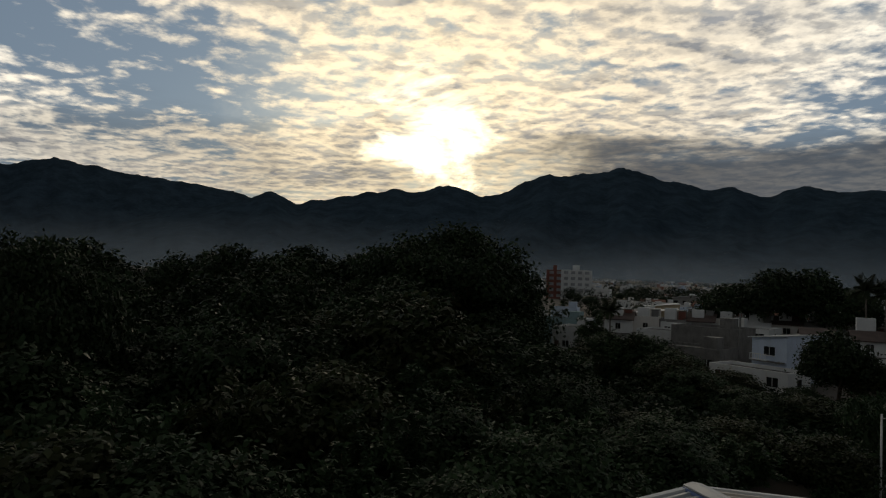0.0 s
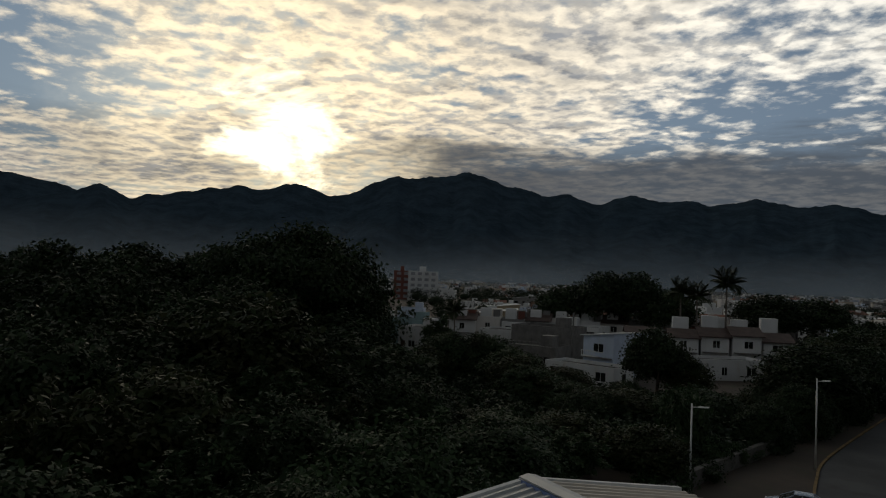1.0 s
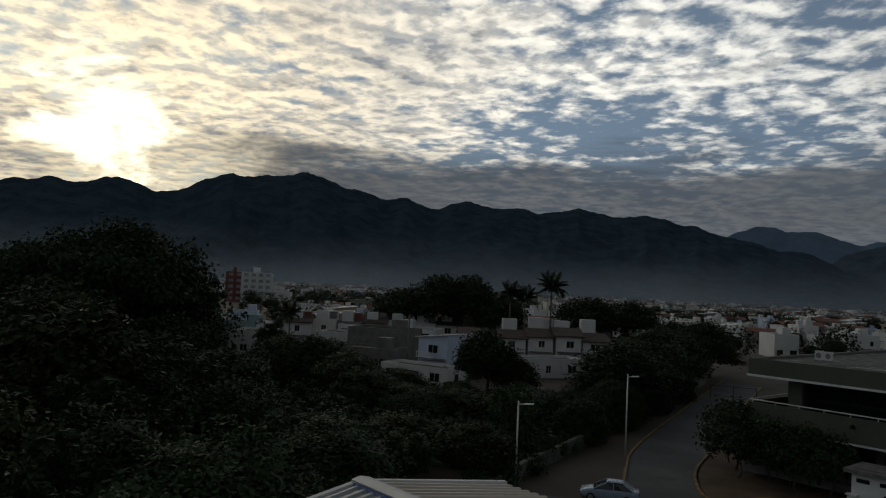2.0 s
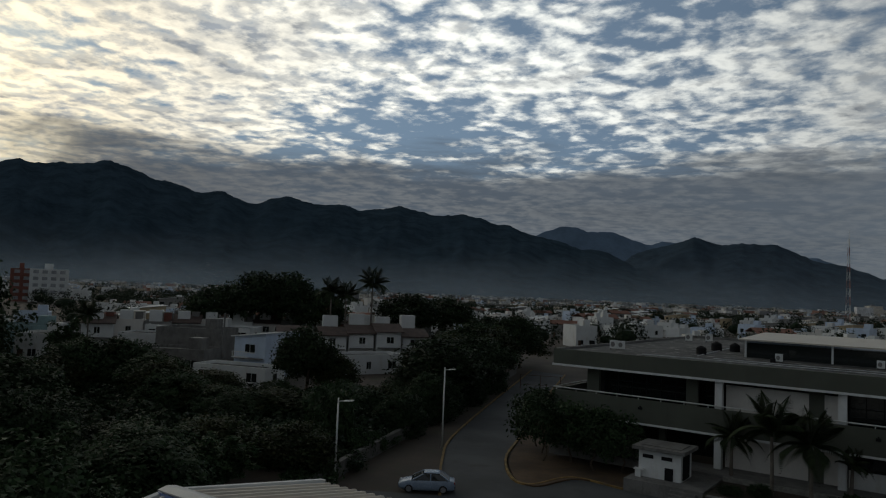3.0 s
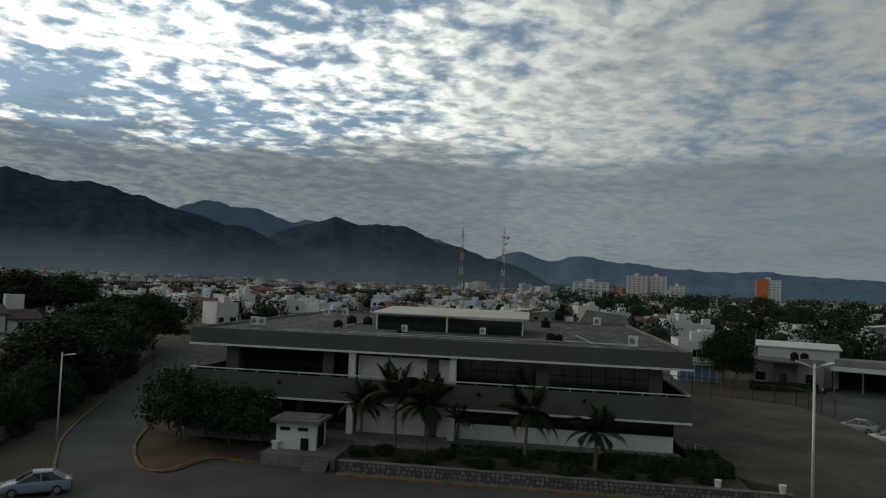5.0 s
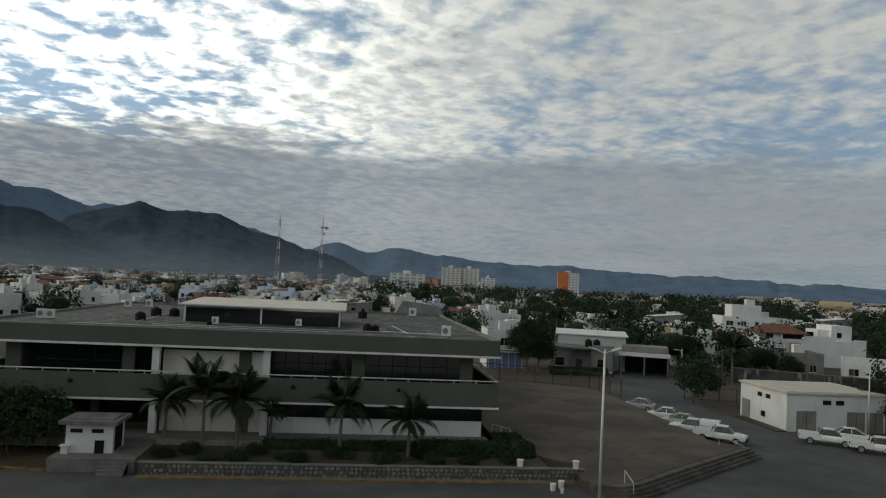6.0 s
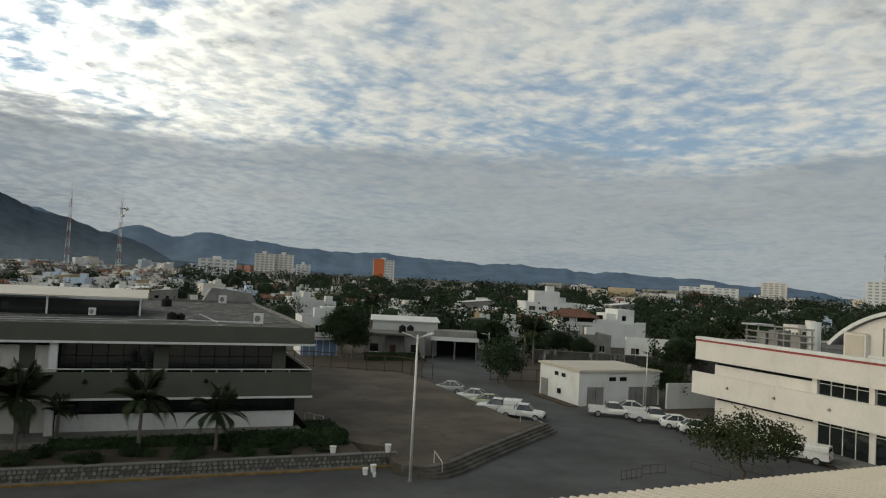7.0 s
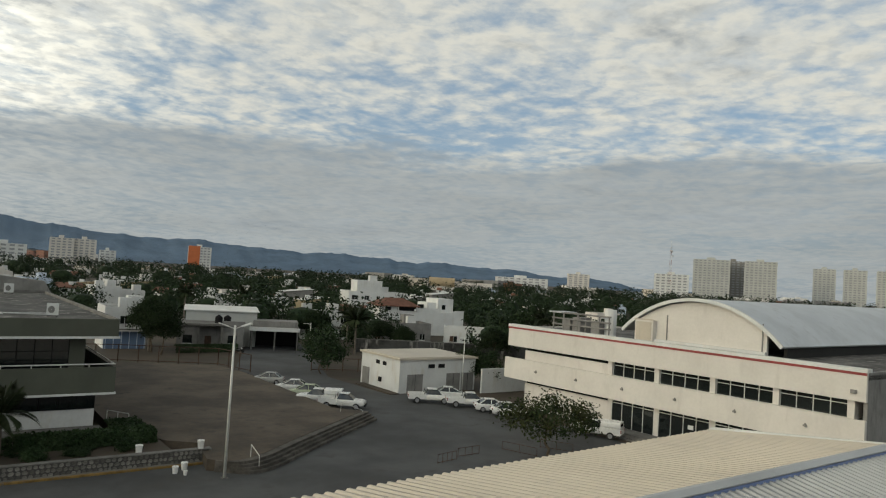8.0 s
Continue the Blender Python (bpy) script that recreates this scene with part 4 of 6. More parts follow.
def sedan(color, label, m, kind="sedan"):
    t = thing("car", label, "car", "parked vehicles", m=m)
    body, w = CAR[color], 0.84
    part("body", loft([hoop(-2.1, 0.62, 0.42, 0.80), hoop(-2.02, 0.78, 0.28, 0.92), hoop(-1.4, w, 0.2, 0.97), hoop(0.6, w, 0.2, 0.95), hoop(1.4, w, 0.22, 0.86), hoop(1.95, 0.76, 0.28, 0.72), hoop(2.1, 0.58, 0.36, 0.6)]), body, t, smooth=True)
    part("glasshouse", cabin(-1.72, -0.95, 0.18, 1.12, 0.76, 0.93, 1.41), M["glass"], t, "dark car windows")
    part("roof", Mesh().add([(-0.98, -0.54, 1.425), (0.22, -0.54, 1.425), (0.22, 0.54, 1.425), (-0.98, 0.54, 1.425), (-0.9, -0.4, 1.475), (0.1, -0.4, 1.475), (0.1, 0.4, 1.475), (-0.9, 0.4, 1.475)],
                            [(3, 2, 1, 0), (4, 5, 6, 7), (0, 1, 5, 4), (1, 2, 6, 5), (2, 3, 7, 6), (3, 0, 4, 7)]), body, t)
    for s in (1, -1):
        for xa, xb in ((-0.98, -1.68), (0.2, 1.08), (-0.3, -0.3)):
            part("pillar", Mesh().tube((xa, s * 0.63, 1.39), (xb, s * 0.75, 0.94), 0.045, n=6), body, t)
        part("tail_lamp", Mesh().box(-2.11, -1.98, s * 0.56 - 0.13, s * 0.56 + 0.13, 0.7, 0.86), LIGHT_RED, t)
        part("head_lamp", Mesh().box(1.86, 2.02, s * 0.56 - 0.14, s * 0.56 + 0.14, 0.56, 0.70), LIGHT_CLEAR, t)
    part("bumper", Mesh().box(-2.15, -2.05, -0.6, 0.6, 0.36, 0.52), M["black"], t)
    wheels(t, (-1.25, 1.3), w)
    return t


def pickup(color, label, m, shell=False):
    t = thing("pickup_truck", label, "pickup truck", "parked vehicles", m=m)
    body, w = CAR[color], 0.88
    part("body", loft([hoop(-0.45, w, 0.42, 1.1), hoop(1.2, w, 0.42, 1.1), hoop(2.2, w, 0.44, 1.02), hoop(2.55, 0.78, 0.5, 0.92)]), body, t, smooth=True)
    part("glasshouse", cabin(-0.48, -0.25, 0.75, 1.35, 0.8, 1.08, 1.62), M["glass"], t, "dark cab windows")
    part("roof", Mesh().box(-0.35, 0.75, -0.58, 0.58, 1.63, 1.69), body, t)
    bed = part("bed", Mesh().box(-2.55, -0.5, -w, w, 0.5, 0.62).box(-2.55, -0.5, -w, -w + 0.06, 0.62, 1.12).box(-2.55, -0.5, w - 0.06, w, 0.62, 1.12), body, t)
    part("tailgate", Mesh().box(-2.6, -2.55, -w + 0.06, w - 0.06, 0.55, 1.1), body, bed)
    if shell:
        part("bed_shell", loft([hoop(-2.5, 0.85, 1.1, 1.75), hoop(-0.55, 0.85, 1.1, 1.75)]), body, t)
        part("shell_window", Mesh().box(-2.53, -2.49, -0.55, 0.55, 1.3, 1.6), M["glass"], t)
    else:
        for s in (1, -1):
            part("roll_bar", Mesh().tube((-0.7, s * 0.7, 1.1), (-0.6, s * 0.6, 1.6), 0.04, n=6), M["black"], t)
    part("bumper", Mesh().box(2.5, 2.66, -0.8, 0.8, 0.42, 0.62), M["black"], t)
    for s in (1, -1):
        part("head_lamp", Mesh().box(2.42, 2.58, s * 0.62 - 0.15, s * 0.62 + 0.15, 0.72, 0.9), LIGHT_CLEAR, t)
        part("tail_lamp", Mesh().box(-2.62, -2.54, s * 0.8 - 0.06, s * 0.8 + 0.06, 0.75, 1.05), LIGHT_RED, t)
    wheels(t, (-1.55, 1.65), w, 0.37)
    return t


Z = 0.03
sedan("silver", "silver-blue sedan parked beside the drive", pose(-32.2, 43.7, Z, 0, 0, 215))
for c, label, x, y, rz in (("beige", "grey sedan parked beside the raised lot", 36.6, 86.8, 150), ("white", "white sedan parked beside the raised lot", 37.2, 80.6, 150), ("green", "pale green compact car parked in the row", 37.3, 76.8, 150)):
    sedan(c, label, pose(x, y, Z, 0, 0, rz))
pickup("white", "white van-like pickup with a bed shell in the row", pose(36.9, 72.4, Z, 0, 0, 145), True)
pickup("white", "white pickup at the end of the row by the steps", pose(38.0, 69.2, Z, 0, 0, -38))
pickup("white", "white pickup with a roll bar facing the substation", pose(49.6, 69.0, Z, 0, 0, -30))
sedan("white", "white sedan among the pickups", pose(53.9, 70.6, Z, 0, 0, -28))
pickup("white", "white pickup parked by the cream hall", pose(52.6, 65.4, Z, 0, 0, -30))
sedan("white", "white compact car parked by the cream hall", pose(53.6, 62.2, Z, 0, 0, -28))
sedan("white", "white car parked next to the tree", pose(53.9, 59.6, Z, 0, 0, -28))
pickup("white", "white pickup with a bed shell at the hall's door", pose(55.6, 48.4, Z, 0, 0, 118), True)


def motorbike(m):
    t = thing("motorbike", "small dark motorbike parked at the far kerb", "motorbike", m=m)
    for x in (-0.6, 0.6):
        part("wheel", Mesh().tube((x, -0.05, 0.3), (x, 0.05, 0.3), 0.3, n=14), TYRE, t)
    part("frame", Mesh().tube((-0.6, 0, 0.3), (0.1, 0, 0.55), 0.06).tube((0.1, 0, 0.55), (0.6, 0, 0.3), 0.05).tube((0.6, 0, 0.3), (0.4, 0, 0.95), 0.04), M["black"], t)
    part("seat", Mesh().box(-0.65, 0.05, -0.12, 0.12, 0.68, 0.8), M["black"], t)
    part("tank", loft([hoop(0.05, 0.13, 0.62, 0.88, 0.05), hoop(0.4, 0.1, 0.66, 0.9, 0.05)]), CAR["white"], t)
    part("handlebar", Mesh().tube((0.4, -0.35, 1.0), (0.4, 0.35, 1.0), 0.02), M["steel"], t)


motorbike(pose(44.5, 118.0, 0.0, 0, 0, 20))


# ---- fence behind the raised lot, racks, buckets ----
def fence(line, h=2.3, gap=2.4):
    t = thing("tube_fence", "open fence of rusty steel tubes", "fence")
    for (xa, ya, za), (xb, yb, zb) in zip(line, line[1:]):
        a, b = Vector((xa, ya, za)), Vector((xb, yb, zb))
        n = max(1, round((b - a).length / gap))
        for i in range(n + 1):
            p = a.lerp(b, i / n)
            part("post", Mesh().tube(p, p + Vector((0, 0, h)), 0.075, n=8), M["rust"], t)
        for z in (0.25, h):
            part("rail", Mesh().tube(a + Vector((0, 0, z)), b + Vector((0, 0, z)), 0.055, n=6), M["rust"], t)


fence([(14.2, 106.4, 0.85), (22.2, 104.0, 0.85), (34.0, 98.2, 0.85), (35.9, 91, 0.85)])
fence([(47.2, 96, 0), (56, 93, 0), (66, 91, 0)], 1.9)


def rack(m, n=5, w=2.2):
    t = thing("bike_rack", "low rusty tube rack standing on the asphalt", "rack", "tube racks", m=m)
    part("rail", Mesh().tube((0, 0, 0.75), (w, 0, 0.75), 0.025, n=6).tube((0, 0, 0.1), (w, 0, 0.1), 0.025, n=6), M["rust"], t)
    for i in range(n):
        x = w * i / (n - 1)
        part("upright", Mesh().tube((x, 0, 0), (x, 0, 0.75), 0.022, n=6), M["rust"], t)
    return t


rack(pose(34.4, 46.2, Z, 0, 0, 10))
rack(pose(37.2, 47.2, Z, 0, 0, 4), 4, 2.4)
rack(pose(42.6, 47.8, Z, 0, 0, -70), 3, 3.4)
rack(pose(46.5, 47.0, Z, 0, 0, -60), 3, 3.0)


def bucket(x, y, z, s=1.0):
    t = thing("bucket", "white plastic bucket used as a marker", "bucket", "buckets", m=pose(x, y, z) @ Matrix.Diagonal((s, s, s, 1)))
    part("pail", Mesh().tube((0, 0, 0), (0, 0, 0.45), 0.16, 0.2, 14), CAR["white"], t)
    part("rim", Mesh().tube((0, 0, 0.42), (0, 0, 0.46), 0.215, n=14), CAR["white"], t)


for x, y, z, s in ((15.4, 51.6, Z, 1.1), (16.2, 52.2, Z, 1.2), (15.9, 50.9, Z, 0.7), (13.6, 54.6, 0.9, 1.3), (17.9, 54.1, 1.0, 1.3)):
    bucket(x, y, z, s)
# ---- vegetation ----
rng = np.random.default_rng(7)


def quads(name, verts, material):
    """A mesh of loose quads from an array of shape (n, 4, 3)."""
    n = len(verts)
    me = bpy.data.meshes.new(name)
    me.vertices.add(4 * n)
    me.vertices.foreach_set("co", verts.reshape(-1).astype(np.float32))
    me.loops.add(4 * n)
    me.loops.foreach_set("vertex_index", np.arange(4 * n, dtype=np.int32))
    me.polygons.add(n)
    me.polygons.foreach_set("loop_start", np.arange(0, 4 * n, 4, dtype=np.int32))
    me.update(calc_edges=True)
    me.materials.append(material)
    return me


def leaves(at, facing, size, long=1.7, wild=0.7):
    """Small pointed leaves at given places, turned about the way they face."""
    n = len(at)
    f = facing + wild * rng.normal(size=(n, 3))
    f /= np.linalg.norm(f, axis=1, keepdims=True) + 1e-9
    r = rng.normal(size=(n, 3))
    u = np.cross(f, r)
    u /= np.linalg.norm(u, axis=1, keepdims=True) + 1e-9
    v = np.cross(f, u)
    s = size * rng.uniform(0.6, 1.35, size=(n, 1))
    a, b = u * s * long * 0.5, v * s * 0.5
    dip = f * s * 0.12
    return np.stack([at - a, at - b * 0.9 + dip, at + a, at + b * 0.9 + dip], 1)


def clumps(n, radii, low=-0.35, shell=0.55):
    """Centres of leaf clumps in an uneven dome."""
    d = rng.normal(size=(n * 3, 3))
    d /= np.linalg.norm(d, axis=1, keepdims=True)
    d = d[d[:, 2] > low][:n]
    bump = np.array([1 + 0.22 * noise.noise(Vector(tuple(p * 2.1))) + 0.14 * noise.noise(Vector(tuple(p * 4.7 + 9))) for p in d])
    r = (shell + (1 - shell) * rng.uniform(0, 1, len(d)) ** 0.5) * bump
    return d * r[:, None] * np.array(radii), d


def crown(name, radii, n, per, size, spread, material, low=-0.35, shell=0.6, wild=0.7):
    c, d = clumps(n, radii, low, shell)
    k = len(c)
    at = np.repeat(c, per, 0)
    off = rng.normal(size=(k * per, 3)) * spread * np.array([1, 1, 0.6])
    face = np.repeat(d, per, 0) * 0.6 + np.array([0, 0, 0.7])
    return quads(name, leaves(at + off, face, size, wild=wild), material), c


def trunk_mesh(name, h, r, tips, fork=0.45, material=None):
    """A tapered trunk and limbs that reach towards some of the clumps."""
    m = Mesh()
    pts = [Vector((0, 0, -0.3))]
    for i in range(1, 5):
        pts.append(Vector((0.12 * h * 0.3 * rng.normal(), 0.12 * h * 0.3 * rng.normal(), h * fork * i / 4)))
    for i in range(4):
        m.tube(pts[i], pts[i + 1], r * (1 - 0.12 * i), r * (1 - 0.12 * (i + 1)), 8, caps=False)
    top = pts[-1]
    for p in tips:
        p = Vector(p)
        mid = top.lerp(p, 0.5) + Vector((0.05 * h * rng.normal(), 0.05 * h * rng.normal(), 0.06 * h))
        m.tube(top, mid, r * 0.5, r * 0.28, 6, caps=False)
        m.tube(mid, p, r * 0.28, r * 0.06, 6, caps=False)
    return m.data(name, material or M["bark"], smooth=True)


TREES = {}


def tree_kind(key, h, radii, n, per, size, spread, leaf, lift=None, low=-0.35, shell=0.6, limbs=9, r=0.28, wild=0.7):
    lift = h - radii[2] if lift is None else lift
    me, c = crown("crown", radii, n, per, size, spread, LEAF[leaf], low, shell, wild)
    me.transform(Matrix.Translation((0, 0, lift)))
    pick = c[rng.choice(len(c), limbs, replace=False)] * 0.85 + np.array([0, 0, lift])
    TREES[key] = (trunk_mesh("trunk", h, r, pick, max(0.15, (lift - radii[2] * 0.35) / h)), me)


tree_kind("broad", 12, (5.4, 5.4, 4.6), 190, 46, 0.34, 0.75, "deep", limbs=10)
tree_kind("broad2", 12, (4.6, 5.2, 5.2), 170, 46, 0.32, 0.8, "deep", limbs=9)
tree_kind("warm", 11, (4.8, 4.6, 4.6), 160, 44, 0.33, 0.75, "warm", limbs=9)
tree_kind("mound", 7, (4.2, 4.0, 4.4), 330, 44, 0.20, 0.42, "vine", lift=2.4, low=-0.5, shell=0.86, limbs=4, r=0.2, wild=0.5)
tree_kind("mound2", 6, (3.4, 3.8, 3.8), 290, 44, 0.20, 0.40, "vine", lift=2.0, low=-0.5, shell=0.86, limbs=4, r=0.2, wild=0.5)
tree_kind("umbrella", 19, (13.5, 12.5, 6.6), 420, 46, 0.40, 1.0, "deep", lift=12.2, low=-0.12, shell=0.72, limbs=26, r=0.75)
tree_kind("small", 5.2, (2.3, 2.4, 2.3), 78, 34, 0.19, 0.40, "vine", low=-0.55, shell=0.45, limbs=11, r=0.10)
tree_kind("yardtree", 5.0, (4.9, 4.0, 2.1), 120, 46, 0.17, 0.42, "warm", lift=2.9, low=-0.2, shell=0.5, limbs=18, r=0.14)
tree_kind("shrub", 2.2, (1.5, 1.5, 1.2), 70, 30, 0.16, 0.3, "vine", lift=1.0, low=-0.6, limbs=5, r=0.06)


def spray_kind(key, h, shoots, n, size, leaf):
    """A loose tree of long arching shoots with leaves along them."""
    m, vs = Mesh(), []
    m.tube((0, 0, -0.3), (0, 0, h * 0.55), 0.16, 0.10, 8, caps=False)
    for i in range(shoots):
        a = 2 * math.pi * rng.uniform()
        base = Vector((0, 0, h * rng.uniform(0.3, 0.95) * 0.6))
        reach, rise = rng.uniform(1.4, 3.0), rng.uniform(0.2, 1.0) * h * 0.42
        prev = base
        for s in range(1, n + 1):
            q = s / n
            p = base + Vector((math.cos(a) * reach * q, math.sin(a) * reach * q, rise * math.sin(q * 2.0)))
            m.tube(prev, p, 0.035 * (1.1 - q), 0.035 * (1.05 - q), 5, caps=False) if s % 3 == 0 or s == 1 else None
            prev = p if s % 3 == 0 or s == 1 else prev
            k = 9
            at = np.array(p) + rng.normal(size=(k, 3)) * 0.16
            vs.append(leaves(at, np.tile([0, 0, 1.0], (k, 1)), size, 2.2, 0.6))
    TREES[key] = (m.data("trunk", M["bark"], smooth=True), quads("crown", np.concatenate(vs), LEAF[leaf]))


spray_kind("spray", 8.5, 46, 16, 0.20, "vine")
spray_kind("spray2", 7.5, 40, 16, 0.20, "warm")

LABELS = {
    "broad": "broad dark-green tree in the dense grove", "broad2": "tall dark-green tree in the dense grove", "warm": "yellow-green leafy tree in the grove",
    "mound": "tree smothered in creeping vines like a rounded mound", "mound2": "low tree draped with creeping vines", "umbrella": "huge spreading umbrella-shaped tree with dark foliage",
    "small": "small leafy tree in the planting bed", "yardtree": "wide low tree on the asphalt yard", "shrub": "low leafy shrub in the undergrowth", "spray": "loose tree with long feathery shoots", "spray2": "loose yellow-green tree with arching shoots",
}


def tree(key, x, y, z=0.0, h=1.0, w=None, rz=0.0, group="grove", label=""):
    """One tree: h and w scale its height and width."""
    w = h if w is None else w
    t = thing("shrub" if key == "shrub" else "tree", label or LABELS[key], "shrub" if key == "shrub" else "tree", group, m=pose(x, y, z, 0, 0, rz) @ Matrix.Diagonal((w, w, h, 1)))
    part("trunk", TREES[key][0], None, t)
    part("crown", TREES[key][1], None, t)
    return t


def left_of_wall(x, y):
    """True on the grove's side of the boundary wall."""
    for (xa, ya), (xb, yb) in zip(BOUND, BOUND[1:]):
        if min(ya, yb) <= y <= max(ya, yb):
            return x < xa + (xb - xa) * (y - ya) / (yb - ya) - 2.2
    return x < (BOUND[0][0] if y < BOUND[0][1] else BOUND[-1][0]) - 2.2


def canopy(az, d):
    """How high the grove may grow at a bearing and distance, so that the town shows over it on one side."""
    bend = min(1.0, max(0.0, (az - 63.0) / 7.0))
    low = EYE - d * math.tan(radians(10.4 if az > 46 else 8.0))
    tall = 5.4 + d * 0.094 + 0.9 * math.sin(az * 0.5) + 1.0 * math.sin(az * 0.23 + 1)
    return bend * tall + (1 - bend) * low


ran = random.Random(5)
spots = []


def sow(count, az0, az1, d0, d1, kinds, gap, lo=2.5, k=0.0):
    made = tries = 0
    while made < count and tries < count * 60:
        tries += 1
        az, d = ran.uniform(az0, az1), math.sqrt(ran.uniform(d0 * d0, d1 * d1))
        p = polar(az, d)
        if not left_of_wall(p.x, p.y) or any((p.x - q[0]) ** 2 + (p.y - q[1]) ** 2 < gap * gap for q in spots):
            continue
        h = canopy(az, d) * ran.uniform(0.86, 1.04)
        if h < lo:
            continue
        key = ran.choice(kinds)
        own = {"broad": 12, "broad2": 12, "warm": 11, "mound": 7, "mound2": 6, "spray": 8.5, "spray2": 7.5, "shrub": 2.2}[key]
        s = h / own
        tree(key, p.x, p.y, 0, s, max(0.55, min(1.25, s ** 0.6)) * ran.uniform(0.9, 1.15), ran.uniform(0, 360))
        spots.append((p.x, p.y))
        made += 1


# the umbrella tree and its neighbours
for az, d, h, w in ((75.0, 96, 1.05, 0.92), (82.5, 108, 0.84, 0.8)):
    p = polar(az, d)
    tree("umbrella", p.x, p.y, 0, h, w, 40 + az)
    spots.append((p.x, p.y))
p = polar(106.5, 52)
tree("umbrella", p.x, p.y, 0, 0.82, 0.5, 10)
p = polar(95.0, 120)
tree("spray", p.x, p.y, 0, 2.2, 1.5, 0)
# vine-draped mounds in front
for az, d, key, h, w in ((82.8, 31, "spray", 0.98, 0.95), (79.6, 34, "spray", 1.12, 1.0), (69.5, 32, "mound", 1.05, 0.95), (66.3, 34, "mound", 1.14, 1.0), (63.6, 33, "mound2", 1.05, 1.0), (75.3, 27, "mound2", 1.18, 1.0),
                         (79.5, 24, "mound", 0.98, 0.8), (72.2, 26, "mound2", 1.2, 0.9), (61.0, 27, "spray2", 0.9, 0.9), (58.3, 26, "mound2", 1.12, 0.7), (95, 28, "mound", 1.16, 1.1), (98.5, 34, "spray", 1.2, 1.2), (91, 36, "spray2", 1.35, 1.2),
                         (103, 30, "warm", 0.74, 0.8), (107, 26, "mound2", 1.2, 1.0), (88, 26, "mound2", 1.1, 0.9), (84.5, 22, "spray2", 0.85, 0.7), (66, 25, "mound2", 1.0, 0.7), (100, 23, "mound", 0.9, 0.7)):
    p = polar(az, d)
    tree(key, p.x, p.y, 0, h, w, az * 31 % 360)
    spots.append((p.x, p.y))
sow(26, 108, 50, 30, 50, ("mound", "mound2", "spray", "warm", "spray2"), 5.0)
sow(34, 110, 58, 48, 74, ("broad", "broad2", "warm", "mound", "broad"), 5.6)
sow(36, 112, 70, 70, 118, ("broad", "broad2", "broad"), 7.0)
sow(26, 62, 46.8, 42, 66, ("mound", "broad", "warm", "mound2"), 4.6)
sow(22, 62, 41, 62, 84, ("mound", "mound2", "shrub"), 4.2, 1.5)
# trees in front of the row houses, and the row along the drive
for x, y, key, h, w in ((-67.3, 64.4, "broad", 0.76, 0.70), (-69.8, 67.0, "broad2", 0.62, 0.62), (-65.4, 67.5, "warm", 0.55, 0.6), (-88, 51, "broad", 0.56, 0.7), (-93, 48, "broad2", 0.55, 0.75), (-108, 54, "spray", 1.15, 1.0), (-84, 53, "warm", 0.5, 0.6)):
    tree(key, x, y, 0, h, w, x * 17 % 360)
# the edge of the thicket towards the houses
for i, (x, y, h) in enumerate(((-91.5, 38.5, 5.0), (-87.7, 40.0, 5.0), (-88.6, 43.6, 5.0), (-90.0, 47.0, 7.0), (-88.3, 49.0, 7.4), (-86.3, 51.4, 7.0), (-79.0, 50.4, 6.0), (-74.5, 49.0, 5.4), (-70.1, 47.7, 5.0), (-65.2, 47.2, 4.5),
                               (-62.6, 48.1, 4.0), (-58.5, 48.1, 4.0), (-57.6, 50.7, 4.0), (-52.8, 58.5, 4.0), (-53.7, 63.4, 4.0), (-56.2, 70.6, 4.0), (-56.1, 58.5, 3.5), (-72.5, 54.0, 4.2), (-76.0, 57.5, 3.6), (-62.0, 56.0, 3.6), (-66.5, 59.0, 3.4), (-60.5, 64.0, 3.6))):
    key = ("mound2", "mound", "warm", "mound2", "spray2")[i % 5]
    s = h / {"mound": 7, "mound2": 6, "warm": 11, "spray2": 7.5}[key]
    tree(key, x, y, 0, s, max(0.72, min(1.1, 1.15 * s ** 0.6)), i * 83 % 360)
for i in range(1, 17):
    s = i / 16
    x, y = -54 - 22 * s, 72 + 62 * s
    x, y = x - 3 + 1.5 * math.sin(i * 2.3), y + 1.2 * math.cos(i * 3.1)
    tree(("broad", "broad2", "warm")[i % 3], x + 3.4 - (i % 2) * (5 if i > 6 else 0), y, 0, (0.66 + 0.16 * s) * (0.94 + 0.12 * math.sin(i * 1.7)), 0.92 + 0.12 * math.sin(i), i * 47)
for i in range(9):
    s = i / 8
    tree(("mound2", "shrub", "mound")[i % 3], -46.5 - 11 * s, 58 + 34 * s, 0, 0.72 + 0.25 * s if i % 3 != 1 else 1.3, 0.7, i * 63)
for i in range(26):
    s = i / 25
    x, y = BOUND[0][0] + (BOUND[-4][0] - BOUND[0][0]) * s, BOUND[0][1] + (BOUND[-4][1] - BOUND[0][1]) * s
    tree("shrub", x - 1.5 + 0.5 * math.sin(i * 2.7), y + 0.4 * math.cos(i * 1.3), 0, 0.85 + 0.35 * math.sin(i * 1.9), 0.8 + 0.3 * math.sin(i * 2.3), i * 57)
